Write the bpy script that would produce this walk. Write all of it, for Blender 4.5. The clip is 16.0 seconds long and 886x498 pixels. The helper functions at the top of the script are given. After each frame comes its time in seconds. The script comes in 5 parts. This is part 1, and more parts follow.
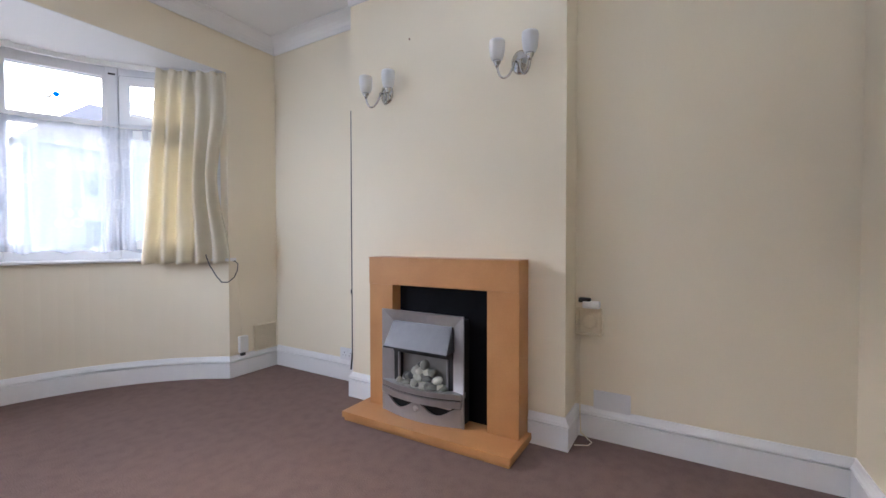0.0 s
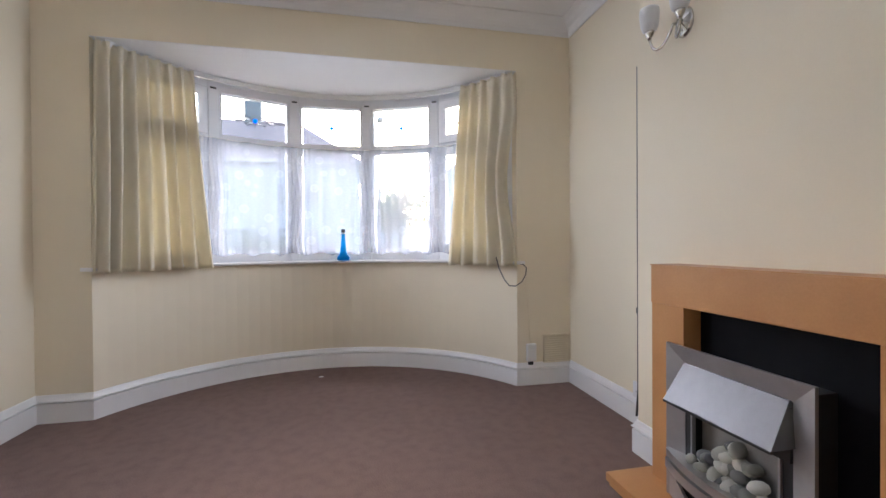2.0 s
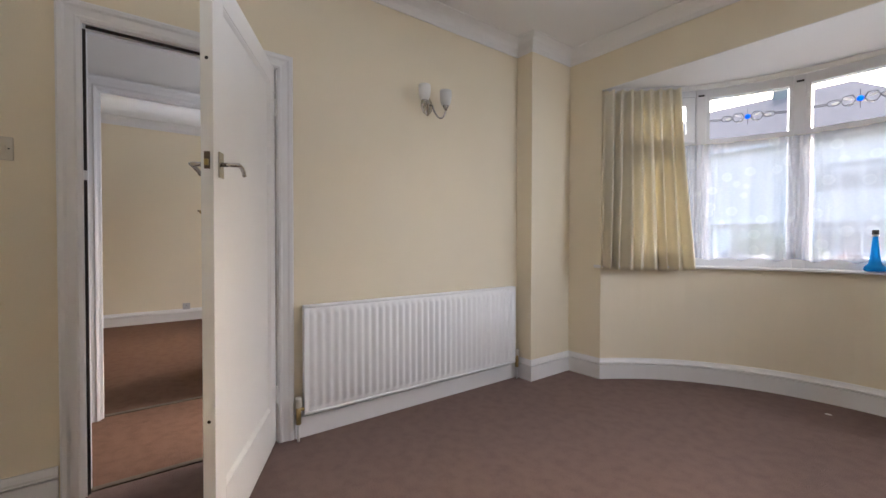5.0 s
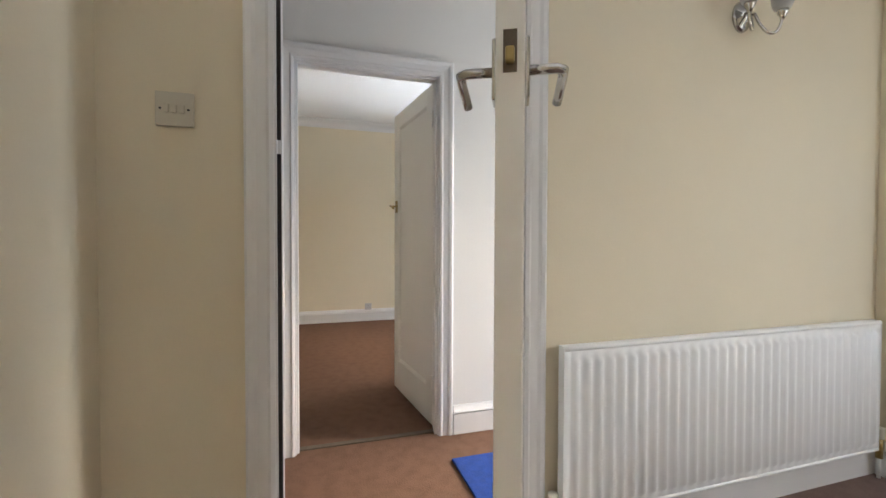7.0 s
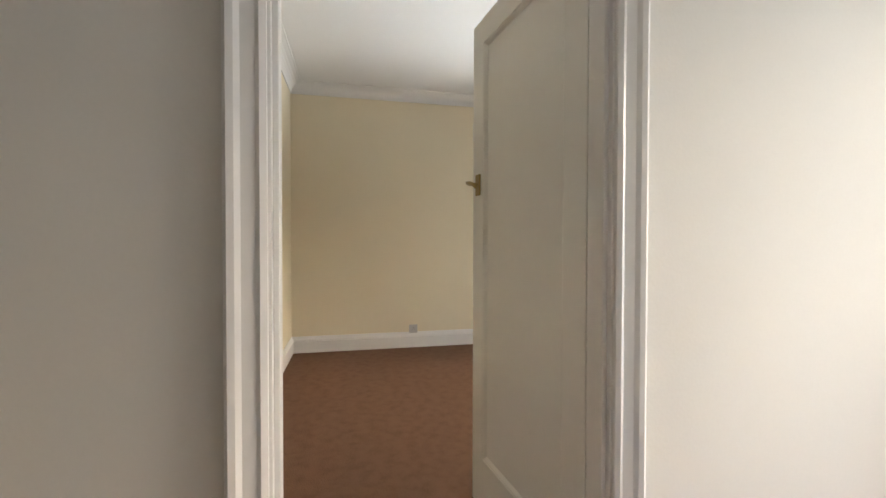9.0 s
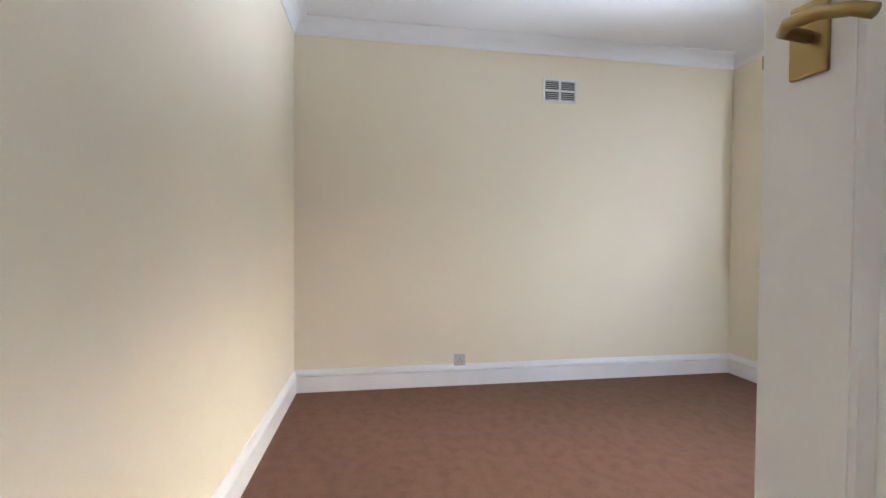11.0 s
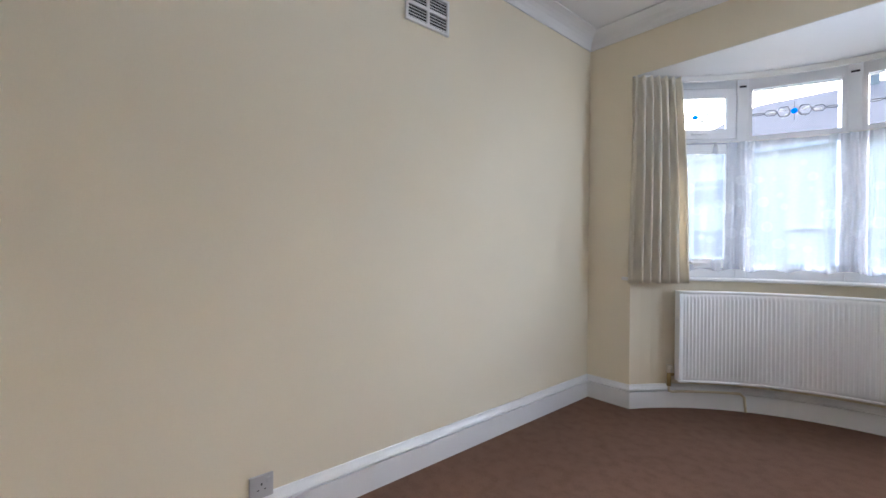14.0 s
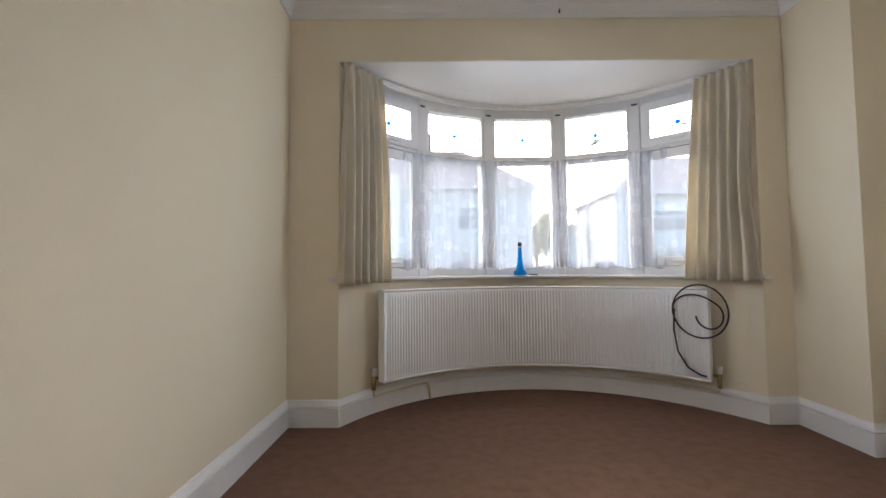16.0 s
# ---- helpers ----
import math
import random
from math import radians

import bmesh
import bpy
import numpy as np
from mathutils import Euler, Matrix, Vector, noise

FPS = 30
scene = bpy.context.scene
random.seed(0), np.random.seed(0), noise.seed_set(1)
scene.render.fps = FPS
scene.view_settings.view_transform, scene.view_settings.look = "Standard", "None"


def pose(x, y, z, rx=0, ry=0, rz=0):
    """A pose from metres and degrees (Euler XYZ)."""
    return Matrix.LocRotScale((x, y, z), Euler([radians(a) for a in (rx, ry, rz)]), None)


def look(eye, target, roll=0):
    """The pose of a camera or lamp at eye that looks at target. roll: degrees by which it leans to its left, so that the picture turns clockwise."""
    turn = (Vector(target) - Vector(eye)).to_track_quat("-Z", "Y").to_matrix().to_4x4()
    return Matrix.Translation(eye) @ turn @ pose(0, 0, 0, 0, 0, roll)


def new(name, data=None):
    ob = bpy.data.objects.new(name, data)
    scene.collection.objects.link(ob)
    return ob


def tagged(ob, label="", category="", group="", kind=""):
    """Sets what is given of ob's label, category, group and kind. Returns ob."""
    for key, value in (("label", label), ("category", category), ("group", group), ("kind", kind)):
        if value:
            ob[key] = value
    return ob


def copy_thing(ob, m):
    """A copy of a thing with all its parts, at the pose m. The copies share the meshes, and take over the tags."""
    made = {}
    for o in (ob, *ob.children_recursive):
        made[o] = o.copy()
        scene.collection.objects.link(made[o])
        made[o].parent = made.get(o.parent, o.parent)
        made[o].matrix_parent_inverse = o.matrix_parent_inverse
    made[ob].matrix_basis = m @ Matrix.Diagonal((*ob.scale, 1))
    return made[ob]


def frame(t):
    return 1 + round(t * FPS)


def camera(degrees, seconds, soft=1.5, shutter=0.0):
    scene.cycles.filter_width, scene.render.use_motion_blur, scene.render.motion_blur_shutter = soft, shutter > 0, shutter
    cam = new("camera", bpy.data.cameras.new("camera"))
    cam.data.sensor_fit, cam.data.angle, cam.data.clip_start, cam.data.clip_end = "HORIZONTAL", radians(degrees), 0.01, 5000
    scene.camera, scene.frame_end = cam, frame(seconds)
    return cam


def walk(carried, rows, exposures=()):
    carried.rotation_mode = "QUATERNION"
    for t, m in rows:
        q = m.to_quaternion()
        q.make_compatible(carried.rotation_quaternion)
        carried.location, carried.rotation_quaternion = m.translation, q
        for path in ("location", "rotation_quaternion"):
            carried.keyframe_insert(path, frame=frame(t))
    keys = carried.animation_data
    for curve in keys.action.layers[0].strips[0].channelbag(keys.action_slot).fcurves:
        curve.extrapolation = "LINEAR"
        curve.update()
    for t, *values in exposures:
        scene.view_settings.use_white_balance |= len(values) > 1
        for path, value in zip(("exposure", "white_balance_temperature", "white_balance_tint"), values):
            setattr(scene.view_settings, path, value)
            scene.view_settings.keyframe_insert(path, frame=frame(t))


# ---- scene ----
cam = camera(93.9, 16.0)
PATH = [
    (0, (1.269, -2.91, 1.019), (2.986, -1.885, 0.973), -0.1),
    (0.5, (1.471, -2.875, 1.021), (2.932, -1.51, 0.978), -0.4),
    (1, (1.634, -2.825, 1.018), (2.784, -1.189, 0.982), -0.7),
    (1.5, (1.79, -2.779, 1.004), (2.588, -0.945, 0.984), -0.5),
    (2, (1.958, -2.778, 0.999), (2.363, -0.819, 0.983), -0.4),
    (2.5, (2.11, -2.765, 0.998), (2.108, -0.765, 0.985), -0.5),
    (3, (2.233, -2.763, 0.995), (1.838, -0.802, 0.988), -0.2),
    (3.5, (2.346, -2.766, 1.02), (1.555, -0.929, 1.003), -0.2),
    (4, (2.36, -2.817, 1.043), (1.243, -1.158, 1.019), -0.0),
    (4.5, (2.343, -2.873, 1.058), (0.952, -1.437, 1.025), 0.1),
    (5, (2.25, -2.924, 1.06), (0.661, -1.71, 1.027), 0.1),
    (5.2, (2.18, -2.922, 1.061), (0.53, -1.793, 1.025), 0.1),
    (7.3, (1.049, -2.982, 1.082), (-0.875, -2.438, 1.038), 0.2),
    (7.5, (0.917, -2.993, 1.087), (-1.013, -2.472, 1.042), 0.2),
    (8, (0.57, -2.972, 1.07), (-1.367, -2.476, 1.024), 0.0),
    (8.5, (0.24, -2.935, 1.071), (-1.703, -2.465, 1.03), 0.1),
    (9, (-0.077, -2.902, 1.08), (-2.03, -2.474, 1.047), 0.1),
    (9.2, (-0.19, -2.886, 1.074), (-2.148, -2.481, 1.045), 0.1),
    (11.3, (-1.432, -2.904, 1.075), (-3.408, -2.595, 1.037), 0.4),
    (11.5, (-1.537, -2.921, 1.111), (-3.506, -2.577, 1.053), 0.4),
    (12, (-1.808, -2.961, 1.075), (-3.757, -2.513, 1.051), 0.4),
    (12.5, (-2.059, -2.962, 1.096), (-3.968, -2.366, 1.069), 0.4),
    (13, (-2.32, -2.914, 1.103), (-4.149, -2.105, 1.073), 0.4),
    (13.5, (-2.571, -2.873, 1.1), (-4.26, -1.802, 1.073), 0.4),
    (14, (-2.704, -2.784, 1.085), (-4.217, -1.477, 1.07), 0.5),
    (14.5, (-2.864, -2.673, 1.032), (-4.107, -1.106, 1.054), 0.8),
    (15, (-3.048, -2.618, 1.016), (-3.932, -0.825, 1.06), 0.6),
    (15.5, (-3.232, -2.599, 1.004), (-3.676, -0.65, 1.068), 0.1),
    (16, (-3.354, -2.524, 0.932), (-3.354, -0.527, 1.032), -0.4),
]
EXPOSURES = [
    (0, 3.6, 5450, 18), (1.0, 3.43, 5850, 18), (2.0, 3.35, 5750, 18), (3.5, 3.15, 5700, 18),
    (4.0, 3.1, 5850, 19), (4.5, 3.15, 6250, 18), (5.2, 3.25, 6050, 18), (7.3, 3.42, 6300, 11),
    (8.0, 3.33, 6800, 11), (8.5, 3.25, 6800, 10), (9.2, 3.28, 6750, 10), (11.3, 3.9, 5450, 14),
    (13.0, 3.72, 5400, 14), (14.0, 3.55, 5450, 14), (14.5, 3.35, 6100, 14), (15.0, 3.22, 6100, 14),
    (16, 3.2, 6050, 14),
]
walk(cam, [(t, look(eye, target, roll)) for t, eye, target, roll in PATH], EXPOSURES)

# ---- world and light ----
world = bpy.data.worlds.new("overcast_sky")
scene.world = world
world.use_nodes = True
wn = world.node_tree.nodes
wl = world.node_tree.links
sky = wn.new("ShaderNodeTexSky")
sky.sky_type = "NISHITA"
sky.sun_disc = False
sky.sun_elevation = radians(23)
sky.sun_rotation = radians(0)
sky.air_density, sky.dust_density, sky.ozone_density = 1.0, 4.0, 0.6
wn["Background"].inputs["Strength"].default_value = 0.095
wl.new(sky.outputs["Color"], wn["Background"].inputs["Color"])

sun_data = bpy.data.lights.new("sun", "SUN")
sun_data.energy, sun_data.angle, sun_data.color = 2.1, radians(110), (1.0, 0.985, 0.965)
sun = new("sun", sun_data)
sun.matrix_world = look((0, 26, 11.0), (0, 0, 0))
tagged(sun, kind="structure")


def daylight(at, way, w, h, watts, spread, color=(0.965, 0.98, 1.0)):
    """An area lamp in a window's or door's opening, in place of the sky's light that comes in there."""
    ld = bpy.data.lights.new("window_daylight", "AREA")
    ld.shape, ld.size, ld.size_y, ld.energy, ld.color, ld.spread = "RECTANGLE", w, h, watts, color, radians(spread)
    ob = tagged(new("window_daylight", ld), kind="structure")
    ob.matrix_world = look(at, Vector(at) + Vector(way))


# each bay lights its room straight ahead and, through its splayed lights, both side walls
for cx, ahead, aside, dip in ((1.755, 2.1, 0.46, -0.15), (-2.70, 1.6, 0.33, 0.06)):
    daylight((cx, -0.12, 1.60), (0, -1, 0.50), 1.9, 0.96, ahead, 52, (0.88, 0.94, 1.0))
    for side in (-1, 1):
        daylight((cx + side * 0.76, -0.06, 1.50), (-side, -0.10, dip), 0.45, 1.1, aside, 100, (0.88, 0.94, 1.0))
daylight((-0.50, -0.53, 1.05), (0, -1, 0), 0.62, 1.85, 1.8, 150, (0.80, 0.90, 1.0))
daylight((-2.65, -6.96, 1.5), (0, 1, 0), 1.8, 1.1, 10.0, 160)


# ---- materials ----
def mat(name, color, rough=0.6, metal=0.0, var=0.12, scale=6.0, bump=0.0, bump_scale=200.0, color2=None, spec=0.5, coat=0.0, grain=0.35):
    """A principled material with a coarse and a fine variation of its colour and a fine relief."""
    m = bpy.data.materials.new(name)
    m.use_nodes = True
    nt, b = m.node_tree, m.node_tree.nodes["Principled BSDF"]
    b.inputs["Roughness"].default_value, b.inputs["Metallic"].default_value = rough, metal
    b.inputs["Specular IOR Level"].default_value, b.inputs["Coat Weight"].default_value = spec, coat
    tc = nt.nodes.new("ShaderNodeTexCoord")
    coarse, fine = nt.nodes.new("ShaderNodeTexNoise"), nt.nodes.new("ShaderNodeTexNoise")
    coarse.inputs["Scale"].default_value, coarse.inputs["Detail"].default_value = scale, 5
    fine.inputs["Scale"].default_value, fine.inputs["Detail"].default_value = bump_scale, 3
    add = nt.nodes.new("ShaderNodeMath")
    add.operation = "MULTIPLY_ADD"
    add.inputs[1].default_value = grain
    ramp = nt.nodes.new("ShaderNodeValToRGB")
    dark = color2 or tuple(c * (1 - var) for c in color)
    ramp.color_ramp.elements[0].color, ramp.color_ramp.elements[1].color = (*dark, 1), (*color, 1)
    ramp.color_ramp.elements[0].position, ramp.color_ramp.elements[1].position = 0.37 + 0.23 * grain, 0.58 + 0.92 * grain
    for n in (coarse, fine):
        nt.links.new(tc.outputs["Object"], n.inputs["Vector"])
    nt.links.new(fine.outputs["Fac"], add.inputs[0])
    nt.links.new(coarse.outputs["Fac"], add.inputs[2])
    nt.links.new(add.outputs[0], ramp.inputs["Fac"])
    nt.links.new(ramp.outputs["Color"], b.inputs["Base Color"])
    if bump:
        bp = nt.nodes.new("ShaderNodeBump")
        bp.inputs["Strength"].default_value, bp.inputs["Distance"].default_value = 1.0, bump
        nt.links.new(fine.outputs["Fac"], bp.inputs["Height"])
        nt.links.new(bp.outputs["Normal"], b.inputs["Normal"])
    return m


def glass_mat(name, tint=(1, 1, 1)):
    m = bpy.data.materials.new(name)
    m.use_nodes = True
    nt = m.node_tree
    nt.nodes.remove(nt.nodes["Principled BSDF"])
    clear, gloss, mix, fres = (nt.nodes.new(k) for k in ("ShaderNodeBsdfTransparent", "ShaderNodeBsdfGlossy", "ShaderNodeMixShader", "ShaderNodeFresnel"))
    clear.inputs["Color"].default_value = (*tint, 1)
    gloss.inputs["Roughness"].default_value = 0.02
    fres.inputs["IOR"].default_value = 1.45
    nt.links.new(fres.outputs[0], mix.inputs[0])
    nt.links.new(clear.outputs[0], mix.inputs[1])
    nt.links.new(gloss.outputs[0], mix.inputs[2])
    nt.links.new(mix.outputs[0], nt.nodes["Material Output"].inputs["Surface"])
    return m


def cloth_mat(name, color, through_color, share, weave=900.0):
    """Woven cloth that lets part of the light through."""
    m = mat(name, color, rough=0.9, var=0.1, scale=9, bump=0.0006, bump_scale=weave, spec=0.1)
    nt = m.node_tree
    tr, mix = nt.nodes.new("ShaderNodeBsdfTranslucent"), nt.nodes.new("ShaderNodeMixShader")
    tr.inputs["Color"].default_value = (*through_color, 1)
    mix.inputs[0].default_value = share
    nt.links.new(nt.nodes["Principled BSDF"].outputs[0], mix.inputs[1])
    nt.links.new(tr.outputs[0], mix.inputs[2])
    nt.links.new(mix.outputs[0], nt.nodes["Material Output"].inputs["Surface"])
    return m


def net_mat(name):
    """Fine voile: open mesh with denser embroidered flower rings."""
    m = bpy.data.materials.new(name)
    m.use_nodes = True
    nt = m.node_tree
    nt.nodes.remove(nt.nodes["Principled BSDF"])
    N = nt.nodes.new
    tc, vor, ramp, noi = N("ShaderNodeTexCoord"), N("ShaderNodeTexVoronoi"), N("ShaderNodeValToRGB"), N("ShaderNodeTexNoise")
    vor.inputs["Scale"].default_value = 8.5
    noi.inputs["Scale"].default_value = 60
    e = ramp.color_ramp.elements
    e[0].position, e[0].color = 0.16, (0.35, 0.35, 0.35, 1)
    e[1].position, e[1].color = 0.34, (0.32, 0.32, 0.32, 1)
    ring = e.new(0.26)
    ring.color = (0.37, 0.37, 0.37, 1)
    nt.links.new(tc.outputs["Object"], vor.inputs["Vector"])
    nt.links.new(tc.outputs["Object"], noi.inputs["Vector"])
    nt.links.new(vor.outputs["Distance"], ramp.inputs["Fac"])
    mul = N("ShaderNodeMath")
    mul.operation = "MULTIPLY"
    sc = N("ShaderNodeMath")
    sc.operation = "MULTIPLY_ADD"
    sc.inputs[1].default_value, sc.inputs[2].default_value = 0.12, 0.94
    nt.links.new(noi.outputs["Fac"], sc.inputs[0])
    nt.links.new(ramp.outputs["Color"], mul.inputs[0])
    nt.links.new(sc.outputs[0], mul.inputs[1])
    dif, trl, clr, m1, m2 = N("ShaderNodeBsdfDiffuse"), N("ShaderNodeBsdfTranslucent"), N("ShaderNodeBsdfTransparent"), N("ShaderNodeMixShader"), N("ShaderNodeMixShader")
    dif.inputs["Color"].default_value = trl.inputs["Color"].default_value = (0.80, 0.85, 0.95, 1)
    m1.inputs[0].default_value = 0.2
    nt.links.new(dif.outputs[0], m1.inputs[1])
    nt.links.new(trl.outputs[0], m1.inputs[2])
    nt.links.new(mul.outputs[0], m2.inputs[0])
    nt.links.new(clr.outputs[0], m2.inputs[1])
    nt.links.new(m1.outputs[0], m2.inputs[2])
    nt.links.new(m2.outputs[0], nt.nodes["Material Output"].inputs["Surface"])
    return m


CREAM = mat("cream_wall_paint", (0.80, 0.715, 0.545), rough=0.75, var=0.05, scale=1.2, bump=0.0004, bump_scale=140)
WHITEWALL = mat("white_wall_paint", (0.80, 0.78, 0.74), rough=0.75, var=0.05, scale=1.2, bump=0.0003, bump_scale=110)
CEIL = mat("white_ceiling_paint", (0.80, 0.79, 0.77), rough=0.85, var=0.05, scale=1.0, bump=0.0006, bump_scale=120)
GLOSS = mat("white_gloss_paint", (0.80, 0.79, 0.78), rough=0.3, var=0.03, scale=3, bump=0.0001, bump_scale=40)
DOORPAINT = mat("white_door_paint", (0.84, 0.83, 0.80), rough=0.33, var=0.03, scale=3, bump=0.0001, bump_scale=40)
UPVC = mat("white_window_plastic", (0.80, 0.81, 0.83), rough=0.3, var=0.04, scale=4)
CARPET = mat("mauve_brown_carpet", (0.210, 0.144, 0.123), rough=0.97, scale=16, bump=0.004, bump_scale=150, color2=(0.164, 0.112, 0.096), spec=0.05, grain=0.8)
RADIATOR = mat("white_radiator_enamel", (0.87, 0.87, 0.87), rough=0.3, var=0.03)
OAK = mat("oak_veneer", (0.56, 0.285, 0.105), rough=0.42, scale=4, bump=0.0002, bump_scale=160, color2=(0.46, 0.215, 0.072))
BLACK = mat("black_slate_panel", (0.006, 0.006, 0.008), rough=0.55, var=0.3, spec=0.12)
# CARPET again, with the second room's warmer, dimmer light in its colour
CARPET2 = mat("carpet_in_warmer_light", (0.190, 0.111, 0.076), rough=0.97, scale=16, bump=0.004, bump_scale=150, color2=(0.142, 0.082, 0.056), spec=0.05, grain=0.8)
DULLMETAL = mat("dull_worn_strip", (0.16, 0.12, 0.085), rough=0.6, metal=0.4, var=0.3, scale=20)
HOODSTEEL = mat("dark_satin_steel", (0.17, 0.17, 0.175), rough=0.42, metal=0.85, var=0.08, scale=30)
STEEL = mat("brushed_steel", (0.44, 0.43, 0.43), rough=0.5, metal=0.75, var=0.08, scale=30)
FENDERSTEEL = mat("bright_fender_steel", (0.58, 0.58, 0.58), rough=0.3, metal=0.9, var=0.08, scale=30)
CHROME = mat("polished_nickel", (0.55, 0.53, 0.5), rough=0.18, metal=1.0, var=0.05)
BRASS = mat("aged_brass", (0.42, 0.31, 0.13), rough=0.35, metal=1.0, var=0.2)
PLASTIC = mat("white_plastic", (0.78, 0.77, 0.74), rough=0.4, var=0.04)
GREYPLASTIC = mat("grey_socket_plate", (0.5, 0.48, 0.47), rough=0.4, var=0.05)
# yellowed plastic of the valve caps; on the light switch it stands for shade
AGEDSHADE = mat("yellowed_and_shaded_plastic", (0.62, 0.57, 0.47), rough=0.4, var=0.06)
OLDCREAM = mat("yellowed_cream_paint", (0.72, 0.62, 0.43), rough=0.6, var=0.12, scale=20)
PALEGREY = mat("pale_grey_plate", (0.72, 0.71, 0.71), rough=0.4, var=0.06)
DARK = mat("black_plastic", (0.02, 0.02, 0.02), rough=0.5, var=0.2)
CABLE = mat("grey_cable", (0.12, 0.12, 0.12), rough=0.55, var=0.2)
GLASS = glass_mat("window_glass", (0.97, 0.985, 0.98))
CURTAIN1 = cloth_mat("cream_curtain_cloth", (0.80, 0.74, 0.60), (0.90, 0.83, 0.62), 0.28)
CURTAIN2 = cloth_mat("ivory_curtain_cloth", (0.81, 0.755, 0.645), (0.90, 0.84, 0.70), 0.3)
NET = net_mat("white_net_voile")
RENDERED = mat("pale_render", (0.60, 0.58, 0.55), rough=0.9, var=0.12, scale=1.5, bump=0.004, bump_scale=40)
TILEROOF = mat("brown_roof_tiles", (0.26, 0.205, 0.185), rough=0.85, var=0.3, scale=3, bump=0.01, bump_scale=12)
ASPHALT = mat("asphalt", (0.06, 0.06, 0.062), rough=0.9, var=0.25, scale=3, bump=0.004, bump_scale=90)
PAVING = mat("concrete_paving", (0.30, 0.29, 0.27), rough=0.9, var=0.2, scale=2, bump=0.003, bump_scale=60)
LAWN = mat("grass", (0.06, 0.10, 0.035), rough=0.95, var=0.4, scale=8, bump=0.02, bump_scale=50)
BRICKRED = mat("red_brick", (0.30, 0.16, 0.11), rough=0.9, var=0.3, scale=12, bump=0.004, bump_scale=60)

FIREBACK = mat("pale_fire_back", (0.30, 0.29, 0.27), rough=0.4, var=0.3, scale=12)
ASH = mat("pale_ash_bed", (0.66, 0.65, 0.62), rough=0.95, var=0.2, scale=30, bump=0.004, bump_scale=120)
FROST = cloth_mat("frosted_glass", (0.84, 0.83, 0.81), (0.85, 0.84, 0.82), 0.35)
BLUEGLASS = cloth_mat("blue_glass", (0.02, 0.24, 0.46), (0.05, 0.42, 0.72), 0.6)
BLUEGLASS.node_tree.nodes["Principled BSDF"].inputs["Roughness"].default_value = 0.08
THREADRED = mat("red_thread", (0.30, 0.07, 0.06), rough=0.9, var=0.3)
THREADDARK = mat("grey_thread", (0.12, 0.12, 0.14), rough=0.9, var=0.3)
THREADBLUE = mat("blue_thread", (0.05, 0.08, 0.25), rough=0.9, var=0.3)


def pebble_mat():
    m = mat("grey_pebbles", (0.36, 0.35, 0.31), rough=0.6, scale=30, bump=0.001, bump_scale=300)
    nt = m.node_tree
    info, ramp = nt.nodes.new("ShaderNodeObjectInfo"), nt.nodes.new("ShaderNodeValToRGB")
    ramp.color_ramp.elements[0].color, ramp.color_ramp.elements[1].color = (0.07, 0.07, 0.075, 1), (0.66, 0.64, 0.56, 1)
    mid = ramp.color_ramp.elements.new(0.5)
    mid.color = (0.26, 0.26, 0.22, 1)
    nt.links.new(info.outputs["Random"], ramp.inputs["Fac"])
    nt.links.new(ramp.outputs["Color"], nt.nodes["Principled BSDF"].inputs["Base Color"])
    return m


PEBBLE = pebble_mat()
STRIP = mat("brown_rubber", (0.035, 0.025, 0.02), rough=0.8, var=0.2)


# ---- helpers ----
def part(name, bm, material, parent=None, label="", smooth=False):
    """Links a bmesh as one mesh object, under a thing or a part if one is given."""
    bmesh.ops.recalc_face_normals(bm, faces=bm.faces)
    me = bpy.data.meshes.new(name)
    bm.to_mesh(me)
    bm.free()
    if smooth:
        me.polygons.foreach_set("use_smooth", [True] * len(me.polygons))
    me.materials.append(material)
    ob = new(name, me)
    if parent:
        ob.parent = parent
    return tagged(ob, label)


def thing(name, label, category, at=(0, 0, 0), group="", kind=""):
    """An empty at the base of a thing, to carry its parts; the parts are built in its frame."""
    ob = tagged(new(name), label, category, group, kind)
    ob.location = at
    return ob


def box(bm, x0, x1, y0, y1, z0, z1, bevel=0.0, m=None):
    r = bmesh.ops.create_cube(bm, size=1)
    vs = r["verts"]
    t = Matrix.Translation(((x0 + x1) / 2, (y0 + y1) / 2, (z0 + z1) / 2)) @ Matrix.Diagonal((abs(x1 - x0), abs(y1 - y0), abs(z1 - z0), 1))
    bmesh.ops.transform(bm, matrix=t, verts=vs)
    if bevel:
        es = list({e for v in vs for e in v.link_edges})
        out = bmesh.ops.bevel(bm, geom=es, offset=bevel, segments=2, profile=0.6, affect="EDGES")
        vs = list({v for f in out["faces"] for v in f.verts} | {v for v in vs if v.is_valid})
    if m:
        bmesh.ops.transform(bm, matrix=m, verts=vs)
    return bm


def boxed(*args, **kw):
    return box(bmesh.new(), *args, **kw)


def lathe(bm, profile, m=None, n=24):
    """Turns a profile of (radius, height) about z."""
    rings = []
    for r, z in profile:
        rings.append([bm.verts.new((r * math.cos(2 * math.pi * k / n), r * math.sin(2 * math.pi * k / n), z)) for k in range(n)])
    for a, b in zip(rings, rings[1:]):
        for k in range(n):
            bm.faces.new((a[k], a[(k + 1) % n], b[(k + 1) % n], b[k]))
    bm.faces.new(rings[0][::-1])
    bm.faces.new(rings[-1])
    if m:
        bmesh.ops.transform(bm, matrix=m, verts=[v for r in rings for v in r])
    return bm


